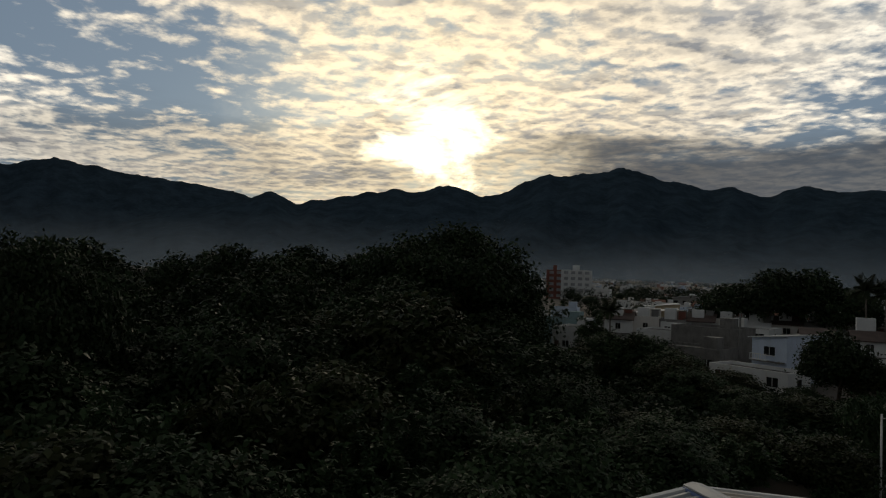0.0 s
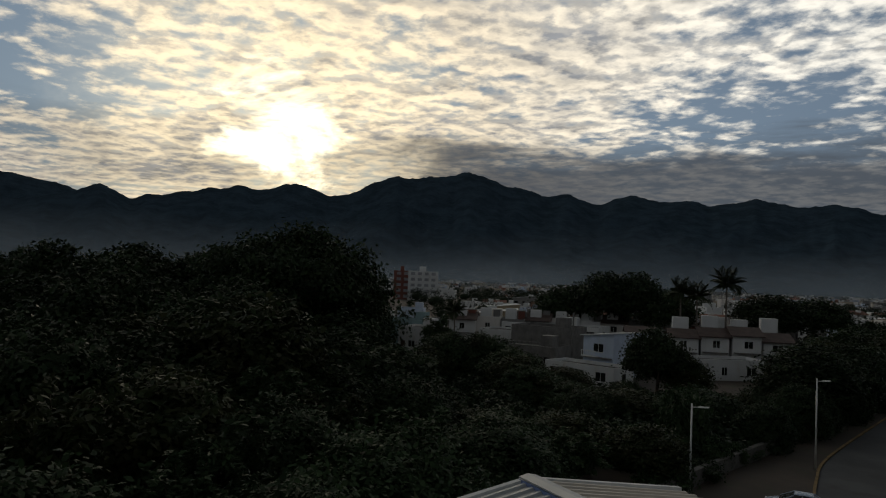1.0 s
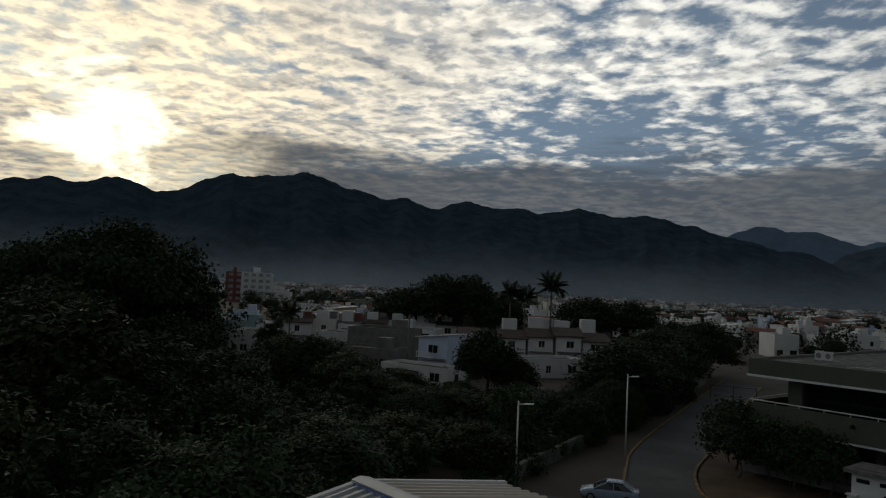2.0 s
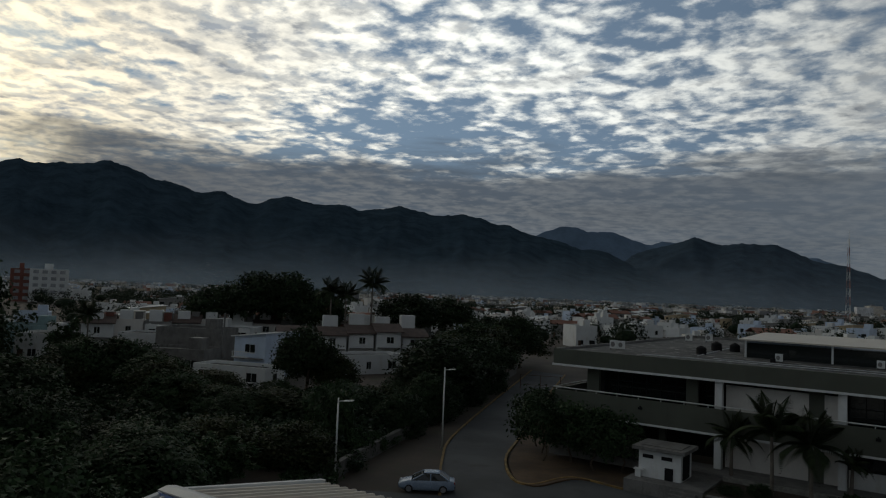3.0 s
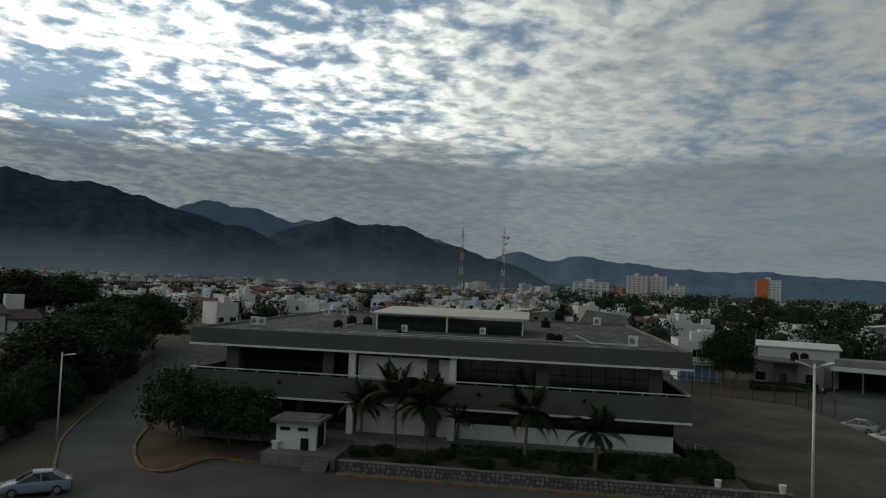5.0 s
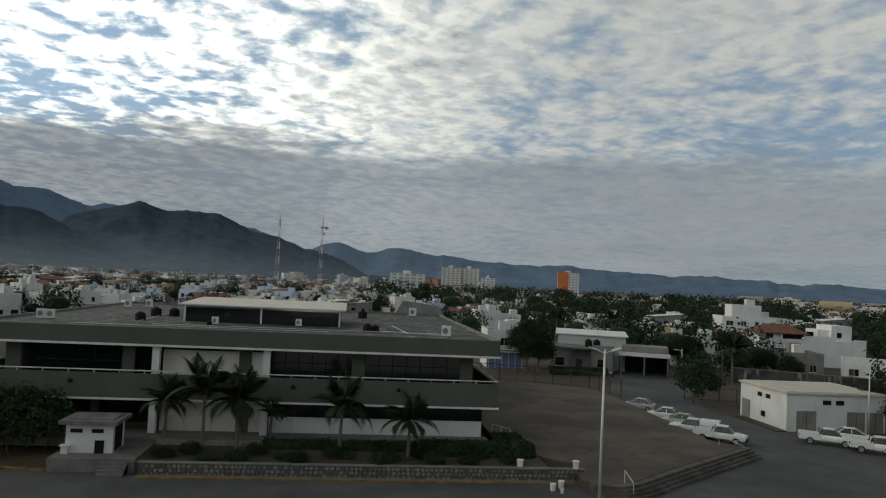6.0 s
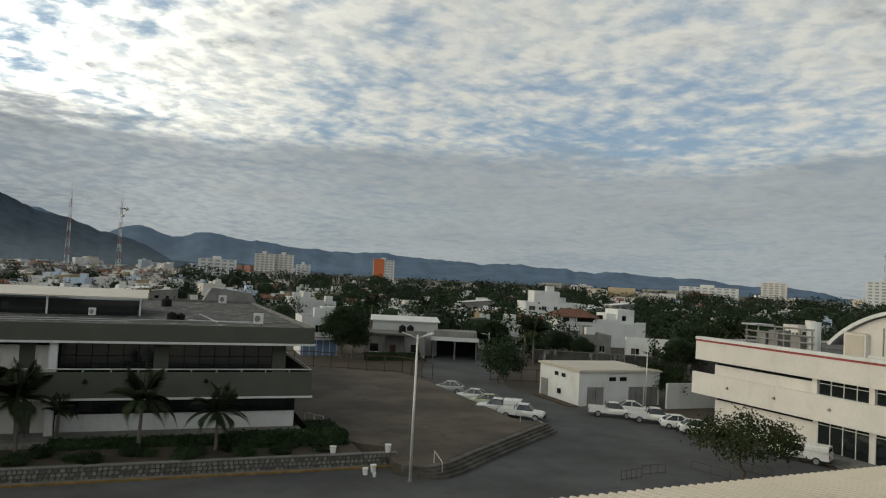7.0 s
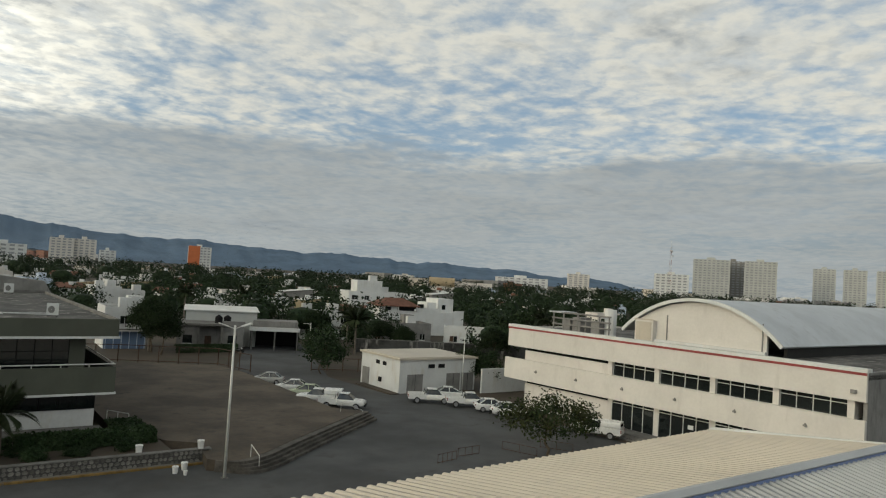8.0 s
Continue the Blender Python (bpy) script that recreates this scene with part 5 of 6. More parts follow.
# bed beside the drive
for x, y, h in ((-30.2, 58.2, 1.05), (-28.0, 59.6, 1.0), (-31.8, 61.2, 1.1), (-25.2, 58.6, 0.95), (-26.6, 60.6, 0.9), (-23.2, 59.4, 0.9), (-33.4, 63.5, 1.0)):
    tree("small", x, y, 0.1, h * 1.05, h, x * 40 % 360, "trees in the bed")
tree("yardtree", 44.9, 44.6, 0.03, 1.0, 1.0, 20, "yard trees")
tree("small", 47.3, 92.6, 0, 1.15, 1.2, 0, "yard trees", "small leafy tree beside the gate")
tree("small", 50.6, 99.0, 0, 1.25, 1.3, 60, "yard trees", "small leafy tree beside the street")
for az, d, h in ((-29.4, 141, 0.46), (-31.6, 146, 0.42), (-33.4, 138, 0.40), (-26.4, 152, 0.52), (-40.6, 128, 0.5), (-41.6, 140, 0.62), (-43.0, 150, 0.7), (-14.9, 121, 0.60)):
    p = polar(az, d)
    tree(("broad", "broad2")[int(d) % 2], p.x, p.y, 0, h, h * 0.95, d * 7, "street trees", "dark leafy tree between the street houses")
tree("broad2", 62.5, 77.5, 0, 0.44, 0.5, 60, "yard trees", "leafy tree behind the substation")
tree("small", 63.4, 75.0, 0, 1.0, 0.9, 10, "yard trees", "leafy tree behind the substation")


# ---- palms ----
def frond(name, length, droop, pairs=26):
    vs = []
    for i in range(pairs):
        q = (i + 1.5) / (pairs + 1)
        x, z = length * (q - 0.12 * q ** 3), length * (0.42 * q - droop * q * q)
        ll = length * 0.32 * math.sin(math.pi * min(1, 0.18 + q * 0.86)) + 0.05
        for s in (1, -1):
            tip = Vector((x + ll * 0.45, s * ll * 0.8, z - ll * 0.42))
            vs.append([(x - 0.03, 0, z), (x + ll * 0.2, s * ll * 0.4 - 0.02, z - ll * 0.05), tuple(tip), (x + ll * 0.26, s * ll * 0.34 + 0.02, z - ll * 0.20)])
        x2 = length * ((q + 0.06) - 0.12 * (q + 0.06) ** 3)
        vs.append([(x - 0.05, -0.025, z), (x2, -0.02, z + 0.01), (x2, 0.02, z + 0.01), (x - 0.05, 0.025, z)])
    return quads(name, np.array(vs, float), LEAF["palm"])


FRONDS = [frond("frond", 2.3, d) for d in (0.35, 0.62, 0.95)]


def palm(x, y, z, h, s=1.0, n=13, rz=0, group="palms", label="feather palm with a slim grey trunk", r=0.13):
    t = thing("palm_tree", label, "palm tree", group, m=pose(x, y, z, 0, 0, rz))
    m = Mesh()
    for i in range(5):
        a, b = i / 5, (i + 1) / 5
        m.tube((0.1 * a * a, 0, h * a - (0.2 if i == 0 else 0)), (0.1 * b * b, 0, h * b), r * (1.25 - 0.45 * a), r * (1.25 - 0.45 * b), 9, caps=False)
    part("trunk", m, M["palm_bark"], t, smooth=True)
    part("crownshaft", Mesh().tube((0.1, 0, h), (0.1, 0, h + 0.35 * s), r * 0.85, r * 0.45, 9), LEAF["palm"], t)
    for i in range(n):
        k = i % 3
        part("frond", FRONDS[k], None, t, m=pose(0.1, 0, h + 0.25 * s, 0, (-56, -28, 2)[k] + 10 * math.sin(i * 5), i * 137.5) @ Matrix.Diagonal((s, s, s, 1)))
    return t


for x, y, h, s in ((-14.6, 60.9, 3.1, 0.8), (-11.1, 58.4, 4.3, 1.1), (-8.5, 58.6, 3.6, 1.05), (-6.2, 60.9, 2.4, 0.5), (-0.4, 57.6, 3.5, 1.0), (5.1, 57.5, 2.6, 0.85)):
    palm(x, y, 0.84, h, s * 1.42, 13, x * 53 % 360, "palms before the office")
for x, y, h, s, r in ((-100.5, 114, 15.2, 2.1, 0.2), (-103.8, 109.7, 12.6, 1.8, 0.18), (-105.3, 106.8, 13.4, 1.8, 0.18), (-132, 70, 7.4, 1.6, 0.16)):
    palm(x, y, 0, h, s, 16, x * 53 % 360, "tall palms among the houses", "tall coconut palm rising above the houses", r)
for x, y, h, s in ((30.4, 121, 5.4, 1.6), (64.2, 113.5, 5.6, 1.7), (66.5, 121, 6.0, 1.5), (96, 98, 7.2, 1.6), (57, 150, 8, 1.5), (84, 88, 5.8, 1.5), (47, 160, 7.5, 1.4)):
    palm(x, y, 0, h, s, 15, x * 53 % 360, "palms on the street", "bushy palm beside the street houses", 0.17)


# ---- clipped hedges and planting on the terrace ----
def hedge(x0, x1, y0, y1, z0, z1, label, n):
    at = np.stack([rng.uniform(x0, x1, n), rng.uniform(y0, y1, n), z1 + 0.08 * rng.normal(size=n)], 1)
    side = np.stack([rng.uniform(x0, x1, n // 2), np.full(n // 2, y0) + 0.06 * rng.normal(size=n // 2), rng.uniform(z0, z1, n // 2)], 1)
    solo("hedge", quads("hedge", np.concatenate([leaves(at, np.tile([0, 0, 1.0], (n, 1)), 0.16), leaves(side, np.tile([0, -1.0, 0.3], (n // 2, 1)), 0.16)]), LEAF["vine"]), None, label, "hedge", "hedges")


hedge(6.0, 15.6, 57.6, 59.4, 0.86, 1.75, "clipped bright green hedge on the terrace", 5200)
hedge(12.9, 15.4, 59.4, 63.4, 0.86, 1.6, "clipped bright green hedge at the office corner", 3000)
hedge(-6.5, 6.0, 59.0, 59.8, 0.86, 1.45, "uneven dark green hedge below the walkway", 3200)
for i in range(16):
    tree("shrub", -13.5 + 1.75 * i + 0.5 * math.sin(i * 3), 56.2 + 1.2 * math.sin(i * 1.9), 0.84, 0.32 + 0.12 * math.sin(i * 2.2), 0.5, i * 71, "terrace planting", "low dark shrub on the planted terrace")
# ---- houses ----
def island_mat(name, colors, rough=0.85):
    m = bpy.data.materials.new(name)
    m.use_nodes = True
    k = Nodes(m.node_tree)
    r = k.add("ShaderNodeNewGeometry").outputs["Random Per Island"]
    ramp = k.add("ShaderNodeValToRGB")
    ramp.color_ramp.interpolation = "CONSTANT"
    while len(ramp.color_ramp.elements) < len(colors):
        ramp.color_ramp.elements.new(0.5)
    for i, c in enumerate(colors):
        e = ramp.color_ramp.elements[i]
        e.position, e.color = i / len(colors), (*c, 1)
    k.put(ramp.inputs[0], r)
    at = k.add("ShaderNodeTexCoord").outputs["Object"]
    tint = k.scale(ramp.outputs[0], k.ramp(k.noise(at, 0.25, 5.0, 0.7), 0.3, 0.7, 0.75, 1.15))
    s = k.add("ShaderNodeBsdfPrincipled")
    k.put(s.inputs["Base Color"], tint)
    k.put(s.inputs["Roughness"], rough)
    k.put(k.add("ShaderNodeOutputMaterial").inputs[0], s.outputs[0])
    return m


M["ochre"] = mat("ochre_wall", (0.40, 0.32, 0.20), 0.85, vary=0.1, stain=(0.3, 0.25, 0.17))
M["teal"] = mat("teal_wall", (0.22, 0.32, 0.33), 0.85, vary=0.12, stain=(0.16, 0.22, 0.23))
M["blue"] = mat("blue_plinth", (0.13, 0.19, 0.30), 0.8, vary=0.1)
WALLS = ("white", "white", "cream", "render_grey", "white", "ochre", "concrete", "pale_blue")


def house(x, y, rz, w, d, h, wall="white", storeys=2, roof="flat", tank_=True, label="", group="town houses", seed=0, openings=True, fine=True):
    """A house whose front runs along its own x from the given corner; the roof is flat with a parapet, or tiled."""
    q = random.Random(seed * 7 + 1)
    t = thing("house", label or "flat-roofed house with small dark windows", "house", group, m=pose(x, y, 0, 0, 0, rz))
    part("wall", Mesh().box(0, w, 0, d, -0.2, h), M[wall], t)
    if roof == "flat":
        r = part("roof", Mesh().box(0.2, w - 0.2, 0.2, d - 0.2, h, h + 0.05), M["felt"], t)
        ring = Mesh()
        for a, b, c, e in ((0, w, 0, 0.2), (0, w, d - 0.2, d), (0, 0.2, 0.2, d - 0.2), (w - 0.2, w, 0.2, d - 0.2)):
            ring.box(a, b, c, e, h, h + 0.5)
        part("parapet", ring, M[wall], t)
        if d > 6:
            part("stair_head", Mesh().box(w * 0.62, w * 0.62 + 2.3, d * 0.45, d * 0.45 + 2.6, h, h + 2.1), M[wall], t)
    elif roof == "tile":
        part("roof", Mesh().add([(-0.5, -0.7, h - 0.15), (w + 0.5, -0.7, h - 0.15), (w + 0.5, d / 2, h + d * 0.16), (-0.5, d / 2, h + d * 0.16), (-0.5, d + 0.5, h), (w + 0.5, d + 0.5, h),
                                 (-0.5, -0.7, h + 0.03), (w + 0.5, -0.7, h + 0.03), (w + 0.5, d / 2, h + d * 0.16 + 0.2), (-0.5, d / 2, h + d * 0.16 + 0.2), (-0.5, d + 0.5, h + 0.2), (w + 0.5, d + 0.5, h + 0.2)],
                                [(3, 2, 1, 0), (4, 5, 2, 3), (6, 7, 8, 9), (9, 8, 11, 10), (0, 1, 7, 6), (1, 2, 8, 7), (2, 5, 11, 8), (5, 4, 10, 11), (4, 3, 9, 10), (3, 0, 6, 9)]), M["tile_dark" if "row" in group or "terrace" in group else "tile"], t, "brown tiled roof")
    else:  # one slope
        part("roof", Mesh().add([(-0.4, -0.5, h), (w + 0.3, -0.5, h + w * 0.12), (w + 0.3, d + 0.3, h + w * 0.12), (-0.4, d + 0.3, h), (-0.4, -0.5, h + 0.15), (w + 0.3, -0.5, h + w * 0.12 + 0.15), (w + 0.3, d + 0.3, h + w * 0.12 + 0.15), (-0.4, d + 0.3, h + 0.15)],
                                [(3, 2, 1, 0), (4, 5, 6, 7), (0, 1, 5, 4), (1, 2, 6, 5), (2, 3, 7, 6), (3, 0, 4, 7)]), M["white"], t, "pale sloping roof slab")
        part("gable", Mesh().add([(0, 0, h), (w, 0, h), (w, 0, h + w * 0.12), (0, d, h), (w, d, h), (w, d, h + w * 0.12)], [(0, 1, 2), (5, 4, 3), (1, 4, 5, 2)]), M[wall], t)
    if openings:
        for s in range(storeys):
            z = 0.9 + s * (h / storeys)
            n = max(1, int(w / 3.4))
            for i in range(n):
                c = w * (i + 0.5) / n + q.uniform(-0.3, 0.3)
                ww = q.uniform(0.45, 0.8)
                ww *= q.choice((0.8, 1.0, 1.5))
                wn = part("window", Mesh().box(c - ww, c + ww, -0.02, 0.03, z, z + 1.25), M["glass"], t)
                if fine:
                    part("window_sill", Mesh().box(c - ww - 0.08, c + ww + 0.08, -0.12, -0.02, z - 0.12, z), M["white"], wn)
                    part("mullion", Mesh().box(c - 0.03, c + 0.03, -0.05, -0.02, z, z + 1.25), M["white"], wn)
            if s == 1:
                part("canopy", Mesh().box(w * 0.05, w * 0.95, -0.9, 0, h * 0.5 - 0.1, h * 0.5 + 0.08), M["concrete"], t)
            if d > 5:
                part("window", Mesh().box(w - 0.03, w + 0.02, d * 0.4, d * 0.4 + 1.1, z, z + 1.1), M["glass"], t)
        part("door", Mesh().box(w * 0.1, w * 0.1 + 0.95, -0.03, 0.02, 0, 2.1), M["rust"], t)
    if tank_:
        a, b = q.uniform(0.3, w - 2.4), q.uniform(0.5, max(0.6, d - 2.5))
        part("tank_house", Mesh().box(a, a + 2.0, b, b + 1.6, h, h + 1.9), M["white"], t, "white box around the roof tank")
    return t


# the blue-white house and its neighbours beyond the grove
house(-92.8, 73.0, 15, 5.8, 11.5, 6.5, "pale_blue", 2, "slope", False, "pale blue two-storey house with a balcony", seed=3)
bal = thing("balcony", "small white balcony with balusters", "balcony", m=pose(-92.8, 73.0, 0, 0, 0, 15))
part("floor", Mesh().box(0.2, 3.0, -0.9, 0, 3.3, 3.45), M["white"], bal)
part("rail", Mesh().box(0.2, 3.0, -0.9, -0.8, 4.2, 4.3), M["white"], bal)
for i in range(8):
    part("baluster", Mesh().tube((0.3 + 0.37 * i, -0.85, 3.45), (0.3 + 0.37 * i, -0.85, 4.2), 0.06, n=6), M["white"], bal)
house(-90.8, 64.2, 19, 12, 5.5, 2.5, "white", 1, "flat", False, "low white annexe in front of the blue house", seed=5)
house(-119, 75.8, 30, 12.5, 8, 5.9, "concrete", 2, "flat", False, "bare grey concrete house", seed=6, openings=False)
house(-108.0, 66.0, 30, 11, 7, 3.4, "concrete", 1, "flat", False, "low grey house with rusty sheets", seed=7)
house(-145.8, 58.4, 41, 11.5, 8, 5.0, "teal", 1, "flat", False, "faded teal single-storey house", seed=8)
house(-131.5, 57.0, 41, 6, 8, 4.4, "white", 1, "flat", False, "small white house beside the teal one", seed=9)
house(-136.0, 84.0, 35, 22, 9, 5.2, "white", 2, "flat", False, "long pale house with a light roof", seed=10)
for i, (x, y) in enumerate(((-100.4, 99.5), (-97.0, 103.9), (-93.6, 108.2), (-90.2, 112.5))):
    house(x - 0.5 * (i % 2), y + 0.4 * (i % 2), 51.7, 5.0, 8, 5.5 + 0.45 * (i % 3), "white", 2, "tile", False, "white row house with a brown tiled eave", "row houses", 20 + i)
    b = thing("water_tank_box", "white masonry box around a roof tank", "water tank", "tank boxes", m=pose(x - 5.6, y + 6.0, 0, 0, 0, 51.7))
    part("box", Mesh().box(0, 3.0, 0, 2.0, 0, 9.0 + 0.5 * (i % 2)), M["white"], b)
house(-85.5, 88.0, 68, 13.5, 6, 2.9, "white", 1, "flat", False, "low white house with slit windows", seed=31)
house(-104.5, 92.5, 51.7, 5.0, 8, 5.6, "white", 2, "tile", False, "white row house with a brown tiled eave", "row houses", 29)
# a concrete utility pole beside the blue house
up_ = thing("utility_pole", "slim grey concrete utility pole with a crossarm", "pole", m=pose(-101.4, 77.4, 0, 0, 0, 35))
part("pole", Mesh().tube((0, 0, -0.2), (0, 0, 9.7), 0.17, n=8), M["concrete"], up_)
part("crossarm", Mesh().box(-0.9, 0.9, -0.06, 0.06, 9.0, 9.1), M["concrete"], up_)
for sx in (-0.8, 0.0, 0.8):
    part("insulator", Mesh().box(sx - 0.06, sx + 0.06, -0.06, 0.06, 9.1, 9.4), M["white"], up_)
# long terrace of houses with white tank boxes on the roofs
for i in range(13):
    az, d = 62.5 - 2.0 * i, 158 + 2.2 * i
    p = polar(az, d)
    house(p.x, p.y, az - 6, 5.7, 9, 5.9 + 0.3 * math.sin(i * 2.1), ("white", "cream", "render_grey", "white", "brick_red")[i % 5 if i > 4 else i % 3], 2, "flat" if i % 3 else "tile", False, "terrace house with a white tank box on its roof", "terrace houses", 40 + i)
    b = thing("water_tank_box", "white masonry box around a roof tank", "water tank", "tank boxes", m=pose(p.x, p.y, 0, 0, 0, az - 6))
    part("box", Mesh().box(1.2, 3.7, 1.5, 3.0, 5.6, 8.3 + 0.2 * math.sin(i)), M["white"], b)
    c = thing("roof_hut", ("bare red-brown", "weathered grey")[i % 2] + " masonry hut on the roof of a terrace house", "roof hut", "roof huts", m=pose(p.x, p.y, 0, 0, 0, az - 6))
    part("box", Mesh().box(4.0, 5.5, 3.2, 5.6, 5.6, 7.9 + 0.2 * math.sin(i * 3)), M[("brick_red", "render_grey")[i % 2]], c)
    part("slab", Mesh().box(3.85, 5.65, 3.05, 5.75, 7.9 + 0.2 * math.sin(i * 3), 8.02 + 0.2 * math.sin(i * 3)), M["concrete"], c)

# street houses behind the raised lot
house(24.4, 126.0, -3, 6.6, 9, 6.4, "white", 2, "flat", True, "white house with a deep blue ground floor", seed=61)
pl = thing("shopfront", "pale blue glazed ground-floor front with white bars", "shopfront", m=pose(24.4, 126.0, 0, 0, 0, -3))
part("panel", Mesh().box(0.1, 6.5, -0.14, -0.02, 0, 2.9), M["blue"], pl)
for i in range(6):
    part("bar", Mesh().box(0.3 + 1.2 * i, 0.42 + 1.2 * i, -0.2, -0.14, 0, 2.9), M["pale_blue"], pl)
part("canopy", Mesh().box(-0.2, 6.8, -0.9, 0, 2.9, 3.1), M["white"], pl)
# the grey house: a low front with a deep porch, a taller pale part behind
gh = thing("house", "grey flat-roofed house with a deep porch and a pale upper part", "house", "town houses", m=pose(35.6, 124.4, 0, 0, 0, -17))
part("wall", Mesh().box(0, 3.2, 0, 9, -0.2, 4.2).box(3.2, 7.4, 2.2, 9, -0.2, 4.2).box(7.4, 11.0, 0.6, 9, -0.2, 4.2), M["render_grey"], gh)
part("porch_slab", Mesh().box(-0.3, 8.2, -0.6, 9.2, 4.2, 4.55), M["concrete"], gh, "weathered concrete roof slab")
part("parapet", Mesh().box(7.4, 11.2, 0.4, 0.7, 4.2, 5.0), M["render_grey"], gh)
part("upper_part", Mesh().box(1.2, 13.6, 6.0, 13, 0, 6.3), M["pale_grey"], gh, "pale plastered upper part")
part("upper_roof", Mesh().add([(0.8, 5.6, 6.3), (14, 5.6, 6.3), (14, 13.4, 6.8), (0.8, 13.4, 6.8), (0.8, 5.6, 6.48), (14, 5.6, 6.48), (14, 13.4, 6.98), (0.8, 13.4, 6.98)],
                              [(3, 2, 1, 0), (4, 5, 6, 7), (0, 1, 5, 4), (1, 2, 6, 5), (2, 3, 7, 6), (3, 0, 4, 7)]), M["white"], gh, "white sheet roof")
for xa, ya in ((1.0, -0.03), (8.4, 0.57)):
    w_ = part("window", Mesh().box(xa, xa + 1.5, ya, ya + 0.04, 1.1, 2.5), M["glass"], gh)
    part("window_sill", Mesh().box(xa - 0.1, xa + 1.6, ya - 0.1, ya, 0.98, 1.1), M["white"], w_)
part("door", Mesh().box(4.6, 5.7, 2.15, 2.2, 0, 2.2), M["rust"], gh)
part("pillar", Mesh().box(3.3, 3.6, -0.4, -0.1, 0, 4.2), M["concrete"], gh)
part("pillar", Mesh().box(7.2, 7.5, -0.4, -0.1, 0, 4.2), M["concrete"], gh)
for x, y in ((42.4, 123.6), (43.8, 123.2)):
    copy_thing(tank, pose(x, y, 4.55) @ Matrix.Diagonal((1.3, 1.3, 1.7, 1)))
hedge(34.2, 44.6, 119.2, 120.4, 0, 1.15, "dark clipped hedge before the grey house", 3600)
cp = thing("carport", "deep dark carport with a pale slab edge", "carport", m=pose(48.0, 123.0, 0, 0, 0, -22))
part("roof", Mesh().box(0, 8.6, -0.8, 7, 3.5, 4.0), M["concrete"], cp)
part("edge", Mesh().box(-0.1, 8.7, -0.95, -0.8, 3.4, 4.1), M["white"], cp)
part("upstand", Mesh().box(0.4, 8.4, 1.5, 7, 4.0, 5.0), M["render_grey"], cp)
for x in (0.2, 4.2, 8.2):
    part("post", Mesh().box(x, x + 0.25, -0.6, -0.35, 0, 3.5), M["concrete"], cp)
# walls near-black, so the carport's shade is part of their colour
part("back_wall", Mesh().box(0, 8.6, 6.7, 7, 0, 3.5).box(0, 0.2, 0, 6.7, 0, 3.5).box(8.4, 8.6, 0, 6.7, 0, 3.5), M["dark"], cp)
house(104.4, 190.5, -15, 19, 12, 8.6, "white", 3, "flat", True, "large white three-storey villa", seed=63)
house(108, 192, -15, 8, 8, 12.0, "white", 1, "flat", False, "white upper storey with a roof terrace", seed=64)
vl = thing("house", "large white villa with a terracotta hip and roof terraces", "house", "town houses", m=pose(91.4, 150.4, 0, 0, 0, -12))
part("wall", Mesh().box(0, 23, 0, 11, -0.2, 5.9), M["white"], vl)
for xa, xb, ya, zb in ((0.2, 4.6, 0.2, 7.2), (16.0, 20.4, 1.2, 9.3), (13.6, 15.98, 2.4, 8.2)):
    part("upper_wall", Mesh().box(xa, xb, ya, 9, 5.9, zb), M["white"], vl)
for xa, xb, zb in ((9.95, 16.0, 6.8), (20.4, 23.0, 6.4)):
    part("parapet", Mesh().box(xa, xb, -0.02, 0.2, 5.9, zb), M["white"], vl)
part("hip_roof", Mesh().add([(-0.6, -0.8, 7.2), (10.4, -0.8, 7.2), (10.4, 9.4, 7.2), (-0.6, 9.4, 7.2), (2.6, 3.6, 9.0), (7.4, 3.6, 9.0), (-0.6, -0.8, 7.0), (10.4, -0.8, 7.0), (10.4, 9.4, 7.0), (-0.6, 9.4, 7.0)],
                            [(0, 1, 5, 4), (1, 2, 5), (2, 3, 4, 5), (3, 0, 4), (9, 8, 7, 6), (6, 7, 1, 0), (7, 8, 2, 1), (8, 9, 3, 2), (9, 6, 0, 3)]), M["tile"], vl, "terracotta hip roof")
# solid near-black box in place of the shade in the terrace opening
part("loggia", Mesh().box(4.6, 9.8, 1.6, 8.8, 5.95, 7.0), M["dark"], vl, "dark box painting the shaded terrace under the hip")
part("post", Mesh().box(9.6, 9.9, -0.3, 0.0, 5.9, 7.0), M["white"], vl)
part("post", Mesh().box(4.6, 4.9, -0.3, 0.0, 5.9, 7.0), M["white"], vl)
for xa, za, w_, h_ in ((1.4, 5.95, 1.6, 0.9), (1.2, 2.0, 1.6, 1.3), (17.2, 6.6, 1.0, 1.2), (11.0, 6.0, 1.6, 1.7), (5.6, 2.2, 1.2, 1.2)):
    y_ = 1.15 if za > 6.2 else (2.3 if xa == 11.0 else (0.15 if za > 5 else -0.05))
    part("window", Mesh().box(xa, xa + w_, y_, y_ + 0.06, za, za + h_), M["glass"], vl)
wallz = thing("yard_wall", "dark weathered garden wall along the street", "wall", m=pose(66.0, 116.5, 0, 0, 0, -28))
part("wall", Mesh().box(0, 34, 0, 0.3, -0.2, 2.5), M["roof_old"], wallz)
part("coping", Mesh().box(-0.05, 34.05, -0.06, 0.36, 2.5, 2.62), M["concrete"], wallz)
house(93.5, 126.0, -35, 12, 6, 3.6, "white", 1, "flat", False, "low white canopy building by the street", seed=68)
house(78.0, 132.0, -15, 14, 8, 4.0, "render_grey", 1, "flat", True, "low grey workshop by the street", seed=69)
house(66.0, 140.0, -10, 11, 9, 5.4, "white", 2, "flat", True, "plain white street house", seed=70)
